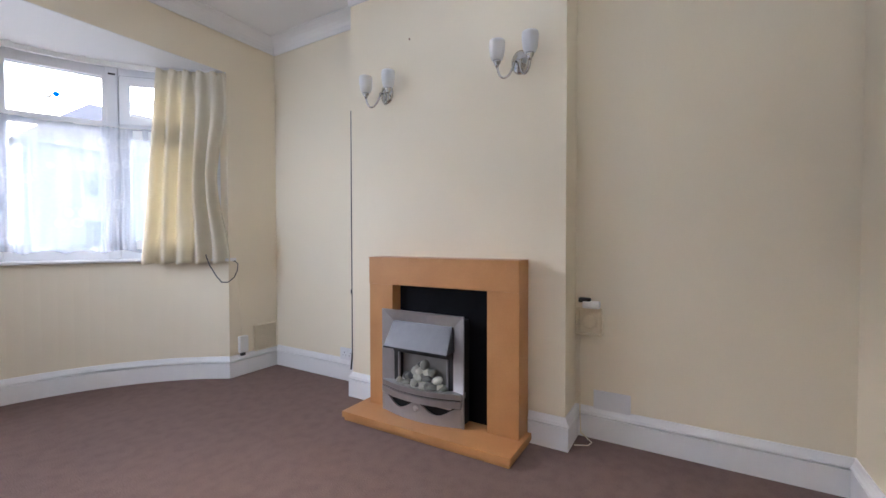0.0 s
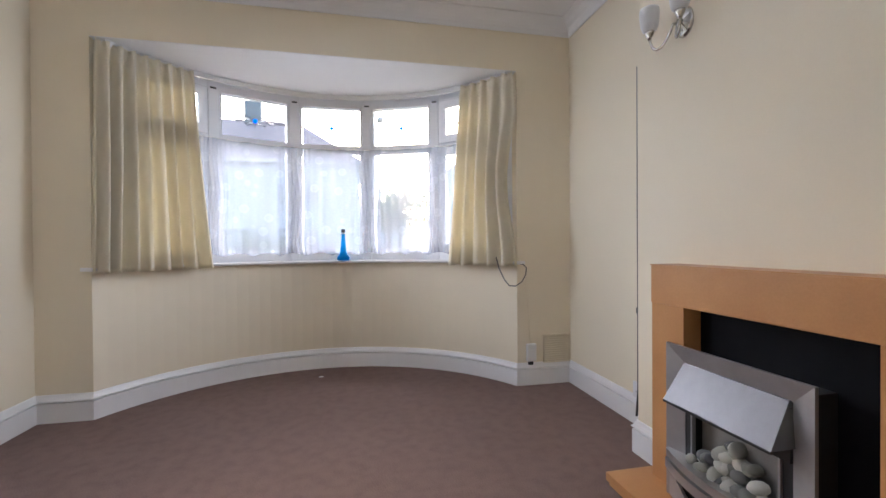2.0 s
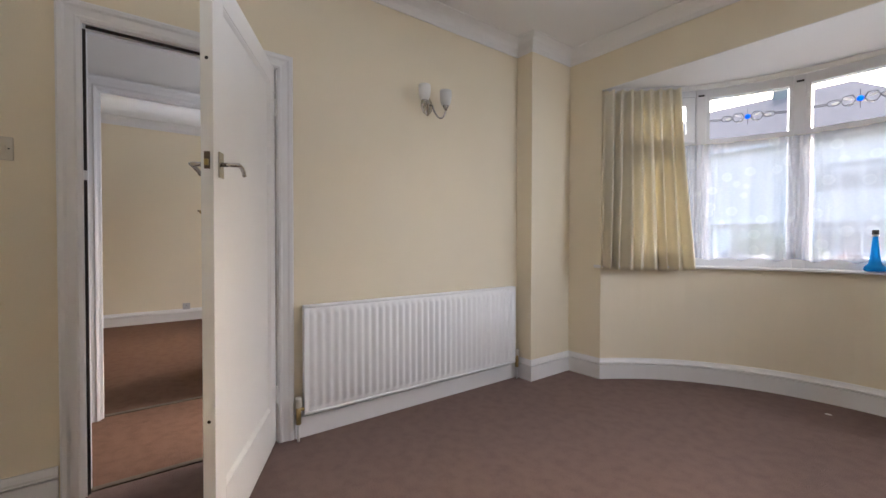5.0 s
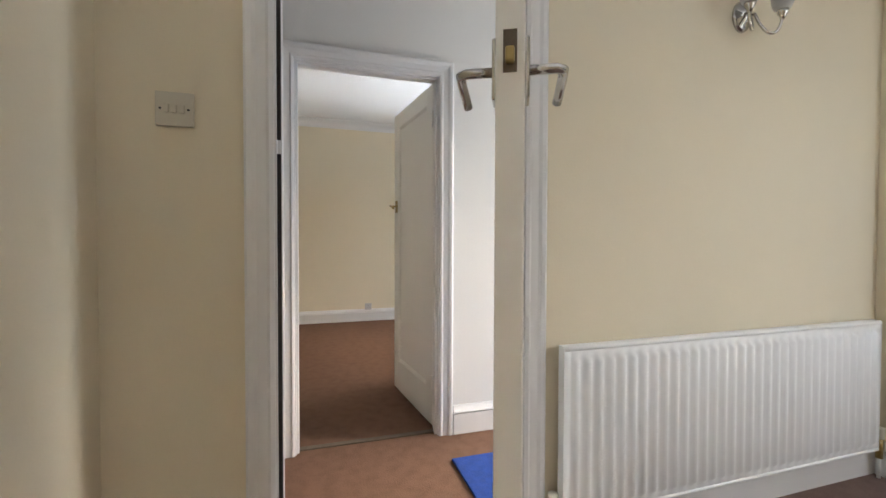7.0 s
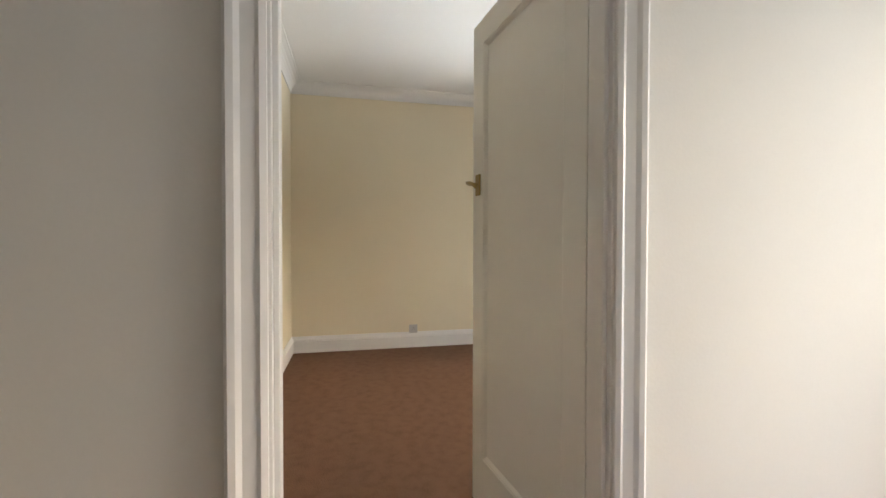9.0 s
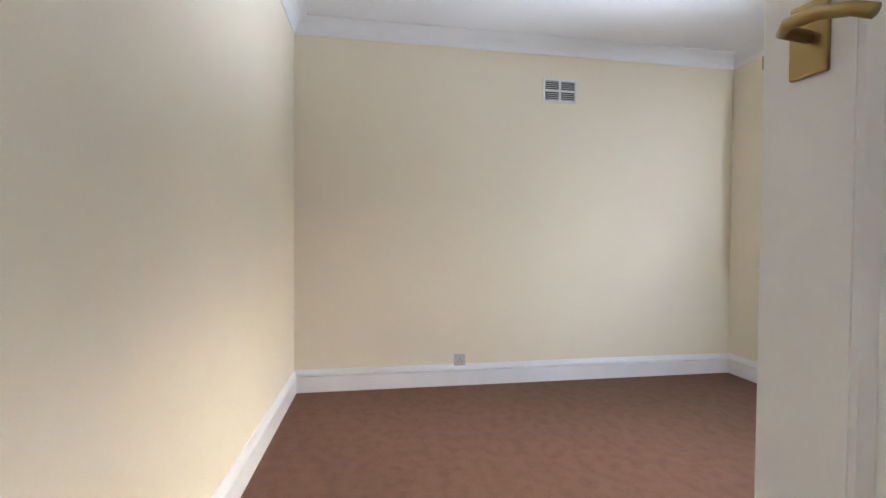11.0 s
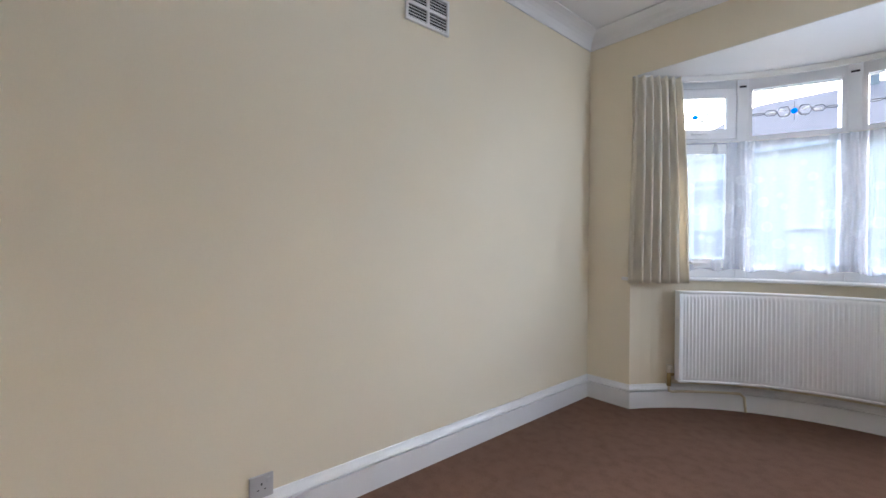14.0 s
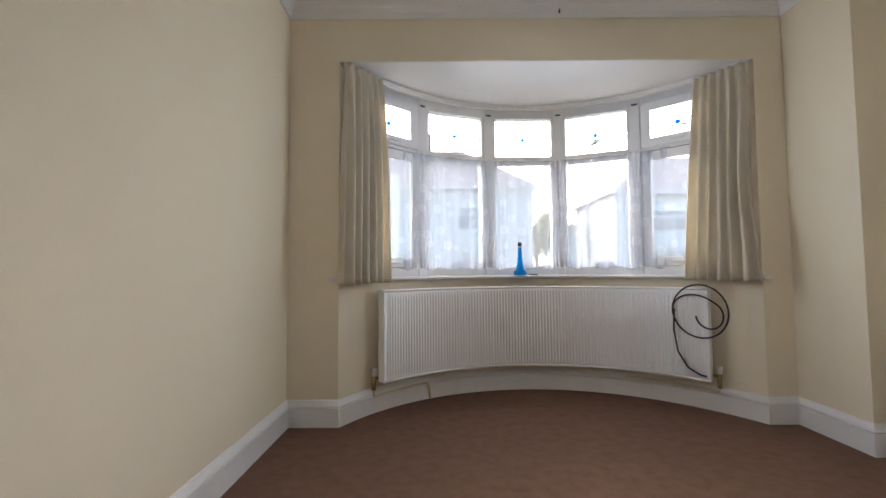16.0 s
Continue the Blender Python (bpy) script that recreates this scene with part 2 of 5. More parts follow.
def tube(bm, pts, r, n=8):
    """A round tube along points."""
    pts = [Vector(p) for p in pts]
    rings = []
    side = None
    for i, p in enumerate(pts):
        d = (pts[min(i + 1, len(pts) - 1)] - pts[max(i - 1, 0)]).normalized()
        if side is None:
            side = d.orthogonal().normalized()
        side = (side - d * side.dot(d)).normalized()
        up = d.cross(side)
        rings.append([bm.verts.new(p + r * (math.cos(2 * math.pi * k / n) * side + math.sin(2 * math.pi * k / n) * up)) for k in range(n)])
    for a, b in zip(rings, rings[1:]):
        for k in range(n):
            bm.faces.new((a[k], a[(k + 1) % n], b[(k + 1) % n], b[k]))
    bm.faces.new(rings[0][::-1])
    bm.faces.new(rings[-1])
    return bm


def sweep(bm, path, profile, closed=False):
    """Sweeps a profile of (offset to the right, height) along a path in plan, with mitred corners."""
    n = len(path)
    dirs = []
    for i in range(n if closed else n - 1):
        a, b = path[i], path[(i + 1) % n]
        l = math.hypot(b[0] - a[0], b[1] - a[1])
        dirs.append(((b[0] - a[0]) / l, (b[1] - a[1]) / l))
    rings = []
    for i, p in enumerate(path):
        d1 = dirs[i - 1] if (closed or i > 0) else dirs[0]
        d2 = dirs[i % len(dirs)] if (closed or i < n - 1) else dirs[-1]
        n1, n2 = (d1[1], -d1[0]), (d2[1], -d2[0])
        k = 1 + n1[0] * n2[0] + n1[1] * n2[1]
        mx, my = (n1[0] + n2[0]) / k, (n1[1] + n2[1]) / k
        rings.append([bm.verts.new((p[0] + o * mx, p[1] + o * my, z)) for o, z in profile])
    pairs = list(zip(rings, rings[1:])) + ([(rings[-1], rings[0])] if closed else [])
    q = len(profile)
    for a, b in pairs:
        for k in range(q):
            bm.faces.new((a[k], a[(k + 1) % q], b[(k + 1) % q], b[k]))
    if not closed:
        bm.faces.new(rings[0][::-1])
        bm.faces.new(rings[-1])
    return bm


def structure(name, bm, material, label, category):
    return tagged(part(name, bm, material), label, category, kind="structure")


# ---- plan ----
H = 2.60          # ceiling
SOFFIT = 2.236    # underside of the bay ceilings
SILL = 0.885
BAYS = {1: (1.755, 1.315), 2: (-2.70, 1.29)}   # middle and half width of each bay
SAG = 0.76


def bay(k):
    """Middle of the circle, its radius and the half angle of bay k."""
    cx, half = BAYS[k]
    r = (half * half + SAG * SAG) / (2 * SAG)
    return cx, SAG - r, r, math.asin(half / r)


def arc(k, dr, a0, a1, n):
    cx, cy, r, _ = bay(k)
    return [(cx + (r + dr) * math.sin(a0 + (a1 - a0) * i / n), cy + (r + dr) * math.cos(a0 + (a1 - a0) * i / n)) for i in range(n + 1)]


def wall(name, boxes, material, label):
    bm = bmesh.new()
    for b in boxes:
        box(bm, *b)
    return structure(name, bm, material, label, "wall")


D1 = (-3.075, -2.288, 1.965)   # door between the fireplace room and the hall
D2 = (-3.065, -2.31, 1.965)  # door between the hall and the second room
D3 = (-4.42, -3.66, 1.965)   # door to the back room

# walls of the fireplace room
wall("wall_north_1", [(0, 0.44, 0, 0.28, 0, H), (3.07, 3.48, 0, 0.28, 0, H), (0.44, 3.07, 0, 0.28, SOFFIT, H)], CREAM, "cream painted wall round the bow window")
wall("wall_pier_1", [(0, 0.15, -0.47, 0, 0, H)], CREAM, "cream painted pier in the corner beside the bay")
wall("wall_east_1", [(3.48, 3.70, -3.60, 0.28, 0, H)], CREAM, "cream painted wall with the alcoves")
wall("chimney_breast", [(3.27, 3.48, -2.40, -1.03, 0, H)], CREAM, "cream painted chimney breast")
wall("wall_south_1", [(0, 3.48, -3.60, -3.48, 0, H)], CREAM, "plain cream painted wall")
# the partition carries cream paint on its room face and white on its hall face
wall("wall_west_1", [(-0.04, 0, D1[1], 0.28, 0, H), (-0.04, 0, -3.60, D1[0], 0, H), (-0.04, 0, D1[0], D1[1], D1[2], H)], CREAM, "cream painted wall with the radiator and door")
wall("wall_hall_east", [(-0.08, -0.04, D1[1], 0.28, 0, H), (-0.08, -0.04, -7.1, D1[0], 0, H), (-0.08, -0.04, D1[0], D1[1], D1[2], H)], WHITEWALL, "white painted hall wall")
# hall and second room
hw = [(-0.97, -0.92, D2[1], 0.28, 0, H), (-0.97, -0.92, D3[1], D2[0], 0, H), (-0.97, -0.92, D2[0], D2[1], D2[2], H), (-0.97, -0.92, -7.1, D3[0], 0, H), (-0.97, -0.92, D3[0], D3[1], D3[2], H)]
wall("wall_hall_west", hw, WHITEWALL, "white painted hall wall beside the front door")
wall("wall_east_2", [(-1.02, -0.97, D2[1], 0.28, 0, H), (-1.02, -0.97, -3.60, D2[0], 0, H), (-1.02, -0.97, D2[0], D2[1], D2[2], H)], CREAM, "cream painted wall with the inner door")
wall("wall_pier_2", [(-1.227, -1.02, -0.434, 0, 0, H)], CREAM, "cream painted pier beside the bay")
wall("wall_north_2", [(-4.30, -3.99, 0, 0.28, 0, H), (-1.41, -1.02, 0, 0.28, 0, H), (-3.99, -1.41, 0, 0.28, SOFFIT, H)], CREAM, "cream painted wall round the second bow window")
wall("wall_west_2", [(-4.50, -4.30, -7.1, 0.28, 0, H)], CREAM, "plain cream painted wall with a vent")
wall("wall_south_2", [(-4.30, -1.02, -3.60, -3.48, 0, H)], CREAM, "plain cream painted wall")
wall("wall_back_room", [(-1.02, -0.97, -7.1, D3[0], 0, H), (-1.02, -0.97, D3[1], -3.60, 0, H), (-1.02, -0.97, D3[0], D3[1], D3[2], H), (-4.30, -3.6, -7.1, -7.0, 0, H), (-1.7, -1.02, -7.1, -7.0, 0, H), (-3.6, -1.7, -7.1, -7.0, 0, 0.9), (-3.6, -1.7, -7.1, -7.0, 2.1, H)], CREAM, "cream painted walls of the back room")
wall("wall_hall_south", [(-0.92, -0.08, -7.1, -7.0, 0, H)], WHITEWALL, "white wall at the end of the hall")
wall("wall_front_door", [(-0.92, -0.88, -0.50, -0.40, 0, H), (-0.14, -0.08, -0.50, -0.40, 0, H), (-0.88, -0.14, -0.50, -0.40, 2.05, H)], WHITEWALL, "white wall round the front door")

for k in (1, 2):
    cx, cy, r, a = bay(k)
    n = 40
    # curved apron wall under the window
    inner, outer = arc(k, 0, -a, a, n), arc(k, 0.26, -a, a, n)
    bm = bmesh.new()
    sweep(bm, inner, [(0, 0), (0, SILL - 0.025), (-0.26, SILL - 0.025), (-0.26, -0.25)])
    structure("wall_bay_%d" % k, bm, CREAM, "curved cream painted wall under the bow window", "wall")
    # flat white bay ceiling
    bm = bmesh.new()
    lo = [bm.verts.new((x, y, SOFFIT - 0.004)) for x, y in arc(k, 0.3, -a + 0.16, a - 0.16, n)] + [bm.verts.new((cx + BAYS[k][1], 0.003, SOFFIT - 0.004)), bm.verts.new((cx - BAYS[k][1], 0.003, SOFFIT - 0.004))]
    f = bm.faces.new(lo)
    ex = bmesh.ops.extrude_face_region(bm, geom=[f])
    bmesh.ops.translate(bm, vec=(0, 0, 0.12), verts=[v for v in ex["geom"] if isinstance(v, bmesh.types.BMVert)])
    structure("ceiling_bay_%d" % k, bm, CEIL, "flat white painted bay ceiling", "ceiling")

structure("ceiling", boxed(-4.5, 3.7, -7.1, 0.28, H, H + 0.12), CEIL, "white painted ceiling", "ceiling")

# carpet with the two bays; floor 2's redder colour holds the light's cast there
FLOORS = {1: [[(-0.042, -7.05, 0), (3.49, -7.05, 0), (3.49, 0, 0), (-0.042, 0, 0)]], 2: [[(-4.31, -7.05, 0), (-0.042, -7.05, 0), (-0.042, 0, 0), (-4.31, 0, 0)]]}
for k in (1, 2):
    a = bay(k)[3]
    rim = arc(k, 0.01, -a, a, 40)
    rim[0], rim[-1] = (rim[0][0], 0.0), (rim[-1][0], 0.0)
    FLOORS[k].append([(x, y, 0) for x, y in rim])
for k, label in ((1, "mauve brown fitted carpet with slight wear"), (2, "fitted carpet of hall and second room, coloured redder for the light there")):
    bm = bmesh.new()
    for f in FLOORS[k]:
        bm.faces.new([bm.verts.new(p) for p in f])
    structure("floor_%d" % k, bm, (CARPET, CARPET2)[k - 1], label, "floor")
structure("foundation", boxed(-4.5, 3.7, -7.1, 0.0, -0.25, -0.02), PAVING, "concrete base of the house", "foundation")

# skirting boards
SK = [(0, 0), (0.02, 0), (0.02, 0.111), (0.006, 0.113), (0.006, 0.119), (0.024, 0.1215), (0.0235, 0.126), (0.017, 0.132), (0.010, 0.145), (0.006, 0.157), (0, 0.158)]
a1, a2 = bay(1)[3], bay(2)[3]
runs = [
    [(0, D1[1] + 0.075), (0, -0.47), (0.15, -0.47), (0.15, 0)] + arc(1, 0, -a1, a1, 36) + [(3.48, 0), (3.48, -1.03), (3.27, -1.03), (3.27, -1.285)],
    [(3.27, -2.22), (3.27, -2.40), (3.48, -2.40), (3.48, -3.48), (0, -3.48), (0, D1[0] - 0.075)],
    [(-1.02, D2[0] - 0.075), (-1.02, -3.48), (-4.30, -3.48), (-4.30, 0)] + arc(2, 0, -a2, a2, 36) + [(-1.227, 0), (-1.227, -0.434), (-1.02, -0.434), (-1.02, D2[1] + 0.075)],
    [(-0.92, D2[1] + 0.075), (-0.92, -0.50)],
    [(-0.92, D3[1] + 0.075), (-0.92, D2[0] - 0.075)],
    [(-0.08, -0.50), (-0.08, D1[1] + 0.075)],
    [(-0.08, D1[0] - 0.075), (-0.08, -7.0)],
    [(-4.30, -7.0), (-4.30, -3.60)],
]
for r_ in runs:
    structure("baseboard", sweep(bmesh.new(), r_, SK), GLOSS, "white gloss painted moulded skirting board", "skirting")

# plaster coving
CV = [(0, H), (0, H - 0.095), (0.008, H - 0.095), (0.010, H - 0.085)] + [(0.095 - 0.085 * math.cos(u), H - 0.085 + 0.075 * math.sin(u)) for u in (0.3, 0.6, 0.9, 1.2)] + [(0.095, H - 0.008), (0.105, H - 0.008), (0.105, H)]
loops = [
    [(0, -3.48), (0, -0.47), (0.15, -0.47), (0.15, 0), (3.48, 0), (3.48, -1.03), (3.27, -1.03), (3.27, -2.40), (3.48, -2.40), (3.48, -3.48)],
    [(-1.02, -3.48), (-4.30, -3.48), (-4.30, 0), (-1.227, 0), (-1.227, -0.434), (-1.02, -0.434)],
]
for lp in loops:
    structure("coving", sweep(bmesh.new(), lp, CV, closed=True), CEIL, "white plaster coving", "coving")


# ---- bow windows ----
def bow_window(k):
    cx, cy, r, a = bay(k)
    win = thing("window_%d" % k, "white framed bow window of five lights with leaded fanlights", "window", kind="structure")
    rw = r + 0.075            # plane of the frames
    step = radians(21.5)
    edges = [step * (i - 2.5) for i in range(6)]
    TR0, TR1, HEAD, BOT = 1.775, 1.838, 2.15, 0.965
    # curved inner sill board with a rounded nosing
    prof = [(0.045, SILL - 0.022), (0.052, SILL - 0.016), (0.052, SILL - 0.006), (0.045, SILL), (-0.14, SILL), (-0.14, SILL - 0.022)]
    part("window_sill", sweep(bmesh.new(), arc(k, 0, -a - 0.02, a + 0.02, 40), prof), GLOSS, win)
    for e in edges:
        m = Matrix.Translation((cx + rw * math.sin(e), cy + rw * math.cos(e), 0)) @ Matrix.Rotation(-e, 4, "Z")
        part("mullion", boxed(-0.034, 0.034, -0.045, 0.05, SILL, SOFFIT, bevel=0.006, m=m), UPVC, win)
        part("joint", boxed(-0.020, 0.020, -0.048, -0.044, HEAD + 0.016, HEAD + 0.028, m=m), DARK, win, "dark open joint at the head of a mullion")
    # end posts against the wall
    for s in (-1, 1):
        e0 = s * (a - 0.058)
        m = Matrix.Translation((cx + rw * math.sin(e0), cy + rw * math.cos(e0), 0)) @ Matrix.Rotation(-e0, 4, "Z")
        part("post", boxed(-0.05, 0.05, -0.03, 0.05, SILL, SOFFIT, bevel=0.004, m=m), UPVC, win)
    for i in range(5):
        e = (edges[i] + edges[i + 1]) / 2
        half = rw * math.sin(step / 2) - 0.03
        m = Matrix.Translation((cx + rw * math.cos(step / 2) * math.sin(e), cy + rw * math.cos(step / 2) * math.cos(e), 0)) @ Matrix.Rotation(-e, 4, "Z")
        bm = bmesh.new()
        fw = 0.034                      # visible width of the outer frame
        box(bm, -half, half, -0.03, 0.04, SILL, BOT, m=m)
        box(bm, -half, half, -0.03, 0.04, HEAD, SOFFIT, m=m)
        box(bm, -half, half, -0.032, 0.04, TR0, TR1, m=m)
        for s in (-1, 1):
            box(bm, s * half, s * (half - fw), -0.03, 0.04, BOT, TR0, m=m)
            box(bm, s * half, s * (half - fw), -0.03, 0.04, TR1, HEAD, m=m)
        fr = part("window_frame", bm, UPVC, win)
        side = i in (0, 4)
        g = half - fw
        if side:
            # opening sashes sit proud inside the outer frame
            for z0, z1 in ((BOT, TR0), (TR1, HEAD)):
                bm = bmesh.new()
                w = 0.05
                box(bm, -g - 0.012, g + 0.012, -0.05, -0.03, z0 - 0.012, z0 + w, m=m)
                box(bm, -g - 0.012, g + 0.012, -0.05, -0.03, z1 - w, z1 + 0.012, m=m)
                for s in (-1, 1):
                    box(bm, s * (g + 0.012), s * (g - w), -0.05, -0.03, z0 + w, z1 - w, m=m)
                sash = part("sash", bm, UPVC, win)
                for s in (-1, 1):
                    part("gasket", boxed(s * (g + 0.012), s * (g + 0.018), -0.040, -0.030, z0 - 0.012, z1 + 0.012, m=m), LEAD, sash, "dark rubber gasket")
                part("gasket", boxed(-g - 0.012, g + 0.012, -0.040, -0.030, z1 + 0.012, z1 + 0.017, m=m), LEAD, sash, "dark rubber gasket")
                part("handle", boxed(-0.05, 0.05, -0.075, -0.05, z0 + 0.012, z0 + 0.028, bevel=0.004, m=m), UPVC, sash)
        for z0, z1 in ((BOT, TR0), (TR1, HEAD)):
            pane = part("pane", boxed(-g, g, 0.0, 0.006, z0, z1, m=m), GLASS, win)
            pane.visible_shadow = False
        # leaded motif in the fanlight
        zc = (TR1 + HEAD) / 2 - 0.01
        lead = bmesh.new()
        for s in (-1, 1):
            x0 = 0.02
            for j in range(3):
                x1 = x0 + (g - 0.02) / 3
                xm = (x0 + x1) / 2
                hgt = (0.03, 0.018, 0.006)[j]
                for q in (-1, 1):
                    tube(lead, [m @ Vector((s * xx, -0.004, zz)) for xx, zz in ((x0, zc), (xm - 0.02, zc + q * hgt), (xm + 0.02, zc + q * hgt), (x1, zc))], 0.0034, 5)
                x0 = x1
        tube(lead, [m @ Vector((0, -0.004, zc + 0.02)), m @ Vector((0, -0.004, zc + 0.06))], 0.0025, 5)
        tube(lead, [m @ Vector((0, -0.004, zc - 0.02)), m @ Vector((0, -0.004, zc - 0.06))], 0.0025, 5)
        part("lead_strip", lead, LEAD, win)
        for px, pz, tilt in ((0.062, 0.012, 20), (-0.062, 0.012, -20), (0.04, -0.026, -25), (-0.04, -0.026, 25), (0.115, -0.004, 0), (-0.115, -0.004, 0)):
            petal = bmesh.new()
            bmesh.ops.create_icosphere(petal, subdivisions=2, radius=1, matrix=m @ pose(px, -0.003, zc + pz, 0, -tilt, 0) @ Matrix.Diagonal((0.026, 0.003, 0.008, 1)))
            part("petal", petal, FROST, win, "clear bevelled glass petal")
        gem = bmesh.new()
        lathe(gem, [(0.003, -0.007), (0.018, -0.004), (0.018, 0.002), (0.012, 0.006), (0.002, 0.007)], m @ Matrix.Translation((0, -0.003, zc)) @ Matrix.Rotation(radians(90), 4, "X"), 10)
        part("gem", gem, GEM, win, "bright blue glass jewel")
    # curtain track under the bay ceiling
    tr = sweep(bmesh.new(), arc(k, -0.055, -a + 0.03, a - 0.03, 40), [(0, SOFFIT - 0.045), (0.014, SOFFIT - 0.045), (0.014, SOFFIT - 0.012), (0, SOFFIT - 0.012)])
    for i in range(9):
        e = -a + 0.1 + (2 * a - 0.2) * i / 8
        m = Matrix.Translation((cx + (r - 0.062) * math.sin(e), cy + (r - 0.062) * math.cos(e), 0)) @ Matrix.Rotation(-e, 4, "Z")
        box(tr, -0.012, 0.012, -0.006, 0.02, SOFFIT - 0.014, SOFFIT, m=m)
    part("net_rail", sweep(bmesh.new(), arc(k, -0.02, -a + 0.05, a - 0.05, 40), [(0, SOFFIT - 0.034), (0.008, SOFFIT - 0.034), (0.008, SOFFIT - 0.004), (0, SOFFIT - 0.004)]), PLASTIC, win)
    tagged(part("curtain_track", tr, PLASTIC), "white plastic curtain track bent round the bay", "curtain track", "curtain tracks")


LEAD = mat("lead_came", (0.24, 0.24, 0.25), rough=0.5, metal=0.4)
GEM = cloth_mat("blue_glass_jewel", (0.02, 0.2, 0.7), (0.03, 0.35, 1.0), 0.7)
bow_window(1)
bow_window(2)


# ---- doors ----
def door_lining(name, xa, xb, y0, y1, top, label, stop_x):
    """Lining, stop and moulded architraves round an opening in a wall that runs along y from xa to xb in thickness."""
    d = thing(name, label, "door frame", kind="structure")
    t = 0.012
    bm = bmesh.new()
    box(bm, xa, xb, y0, y0 + t, 0, top - t)
    box(bm, xa, xb, y1 - t, y1, 0, top - t)
    box(bm, xa, xb, y0, y1, top - t, top)
    part("lining", bm, GLOSS, d)
    bm = bmesh.new()
    s0, s1 = stop_x
    box(bm, s0, s1, y0 + t, y0 + t + 0.012, 0, top - t, bevel=0.002)
    box(bm, s0, s1, y1 - t - 0.012, y1 - t, 0, top - t, bevel=0.002)
    box(bm, s0, s1, y0 + t + 0.012, y1 - t - 0.012, top - t - 0.012, top - t, bevel=0.002)
    part("door_stop", bm, GLOSS, d)
    w = 0.075
    prof = [(0.0, 0.0), (0.0, 0.010), (0.012, 0.014), (0.02, 0.011), (0.045, 0.014), (0.055, 0.020), (0.068, 0.022), (w, 0.018), (w, 0.0)]
    for x, s in ((xa, -1), (xb, 1)):
        bm = bmesh.new()
        rings = []
        e = 0.006
        for yy, zz, sy, sz in ((y0 + e, 0, -1, 0), (y0 + e, top - e, -1, 1), (y1 - e, top - e, 1, 1), (y1 - e, 0, 1, 0)):
            rings.append([bm.verts.new((x + s * h, yy + sy * o, zz + sz * o)) for o, h in prof])
        q = len(prof)
        for a_, b_ in zip(rings, rings[1:]):
            for k in range(q):
                bm.faces.new((a_[k], a_[(k + 1) % q], b_[(k + 1) % q], b_[k]))
        bm.faces.new(rings[0][::-1])
        bm.faces.new(rings[-1])
        part("architrave", bm, GLOSS, d)
    return d


door_lining("door_frame_1", -0.08, 0.0, *D1, "white gloss painted door frame with moulded architrave", (-0.075, -0.045))
door_lining("door_frame_2", -1.02, -0.92, *D2, "white gloss painted door frame with moulded architrave", (-0.97, -0.935))
door_lining("door_frame_3", -1.02, -0.92, *D3, "white gloss painted door frame to the back room", (-0.97, -0.935))

# dark draught strip on the stop, broken at the latch keep
ds = thing("draught_strip", "dark brown draught strip along the door stop", "draught strip")
for z0, z1 in ((0.0, 1.315), (1.355, D1[2] - 0.03)):
    part("strip", boxed(-0.022, -0.010, D1[0] + 0.012, D1[0] + 0.023, z0, z1, bevel=0.002), STRIP, ds)
part("strip", boxed(-0.022, -0.010, D1[0] + 0.023, D1[1] - 0.03, D1[2] - 0.023, D1[2] - 0.012, bevel=0.002), STRIP, ds)


def handle_set(door, x, z, T, way, metal):
    for s in (1, -1):
        y = 0.0 if s > 0 else -T
        bm = boxed(x - 0.02, x + 0.02, min(y, y + s * 0.007), max(y, y + s * 0.007), z - 0.025, z + 0.06, bevel=0.003)
        plate = part("handle_plate", bm, metal, door, "tarnished metal back plate")
        bm = bmesh.new()
        pts = [(x, y + s * 0.005, z + 0.02), (x, y + s * 0.045, z + 0.02), (x + way * 0.012, y + s * 0.055, z + 0.022), (x + way * 0.042, y + s * 0.056, z + 0.018), (x + way * 0.070, y + s * 0.054, z + 0.008), (x + way * 0.085, y + s * 0.052, z - 0.002)]
        tube(bm, pts, 0.0072, 10)
        part("lever", bm, metal, plate, smooth=True)


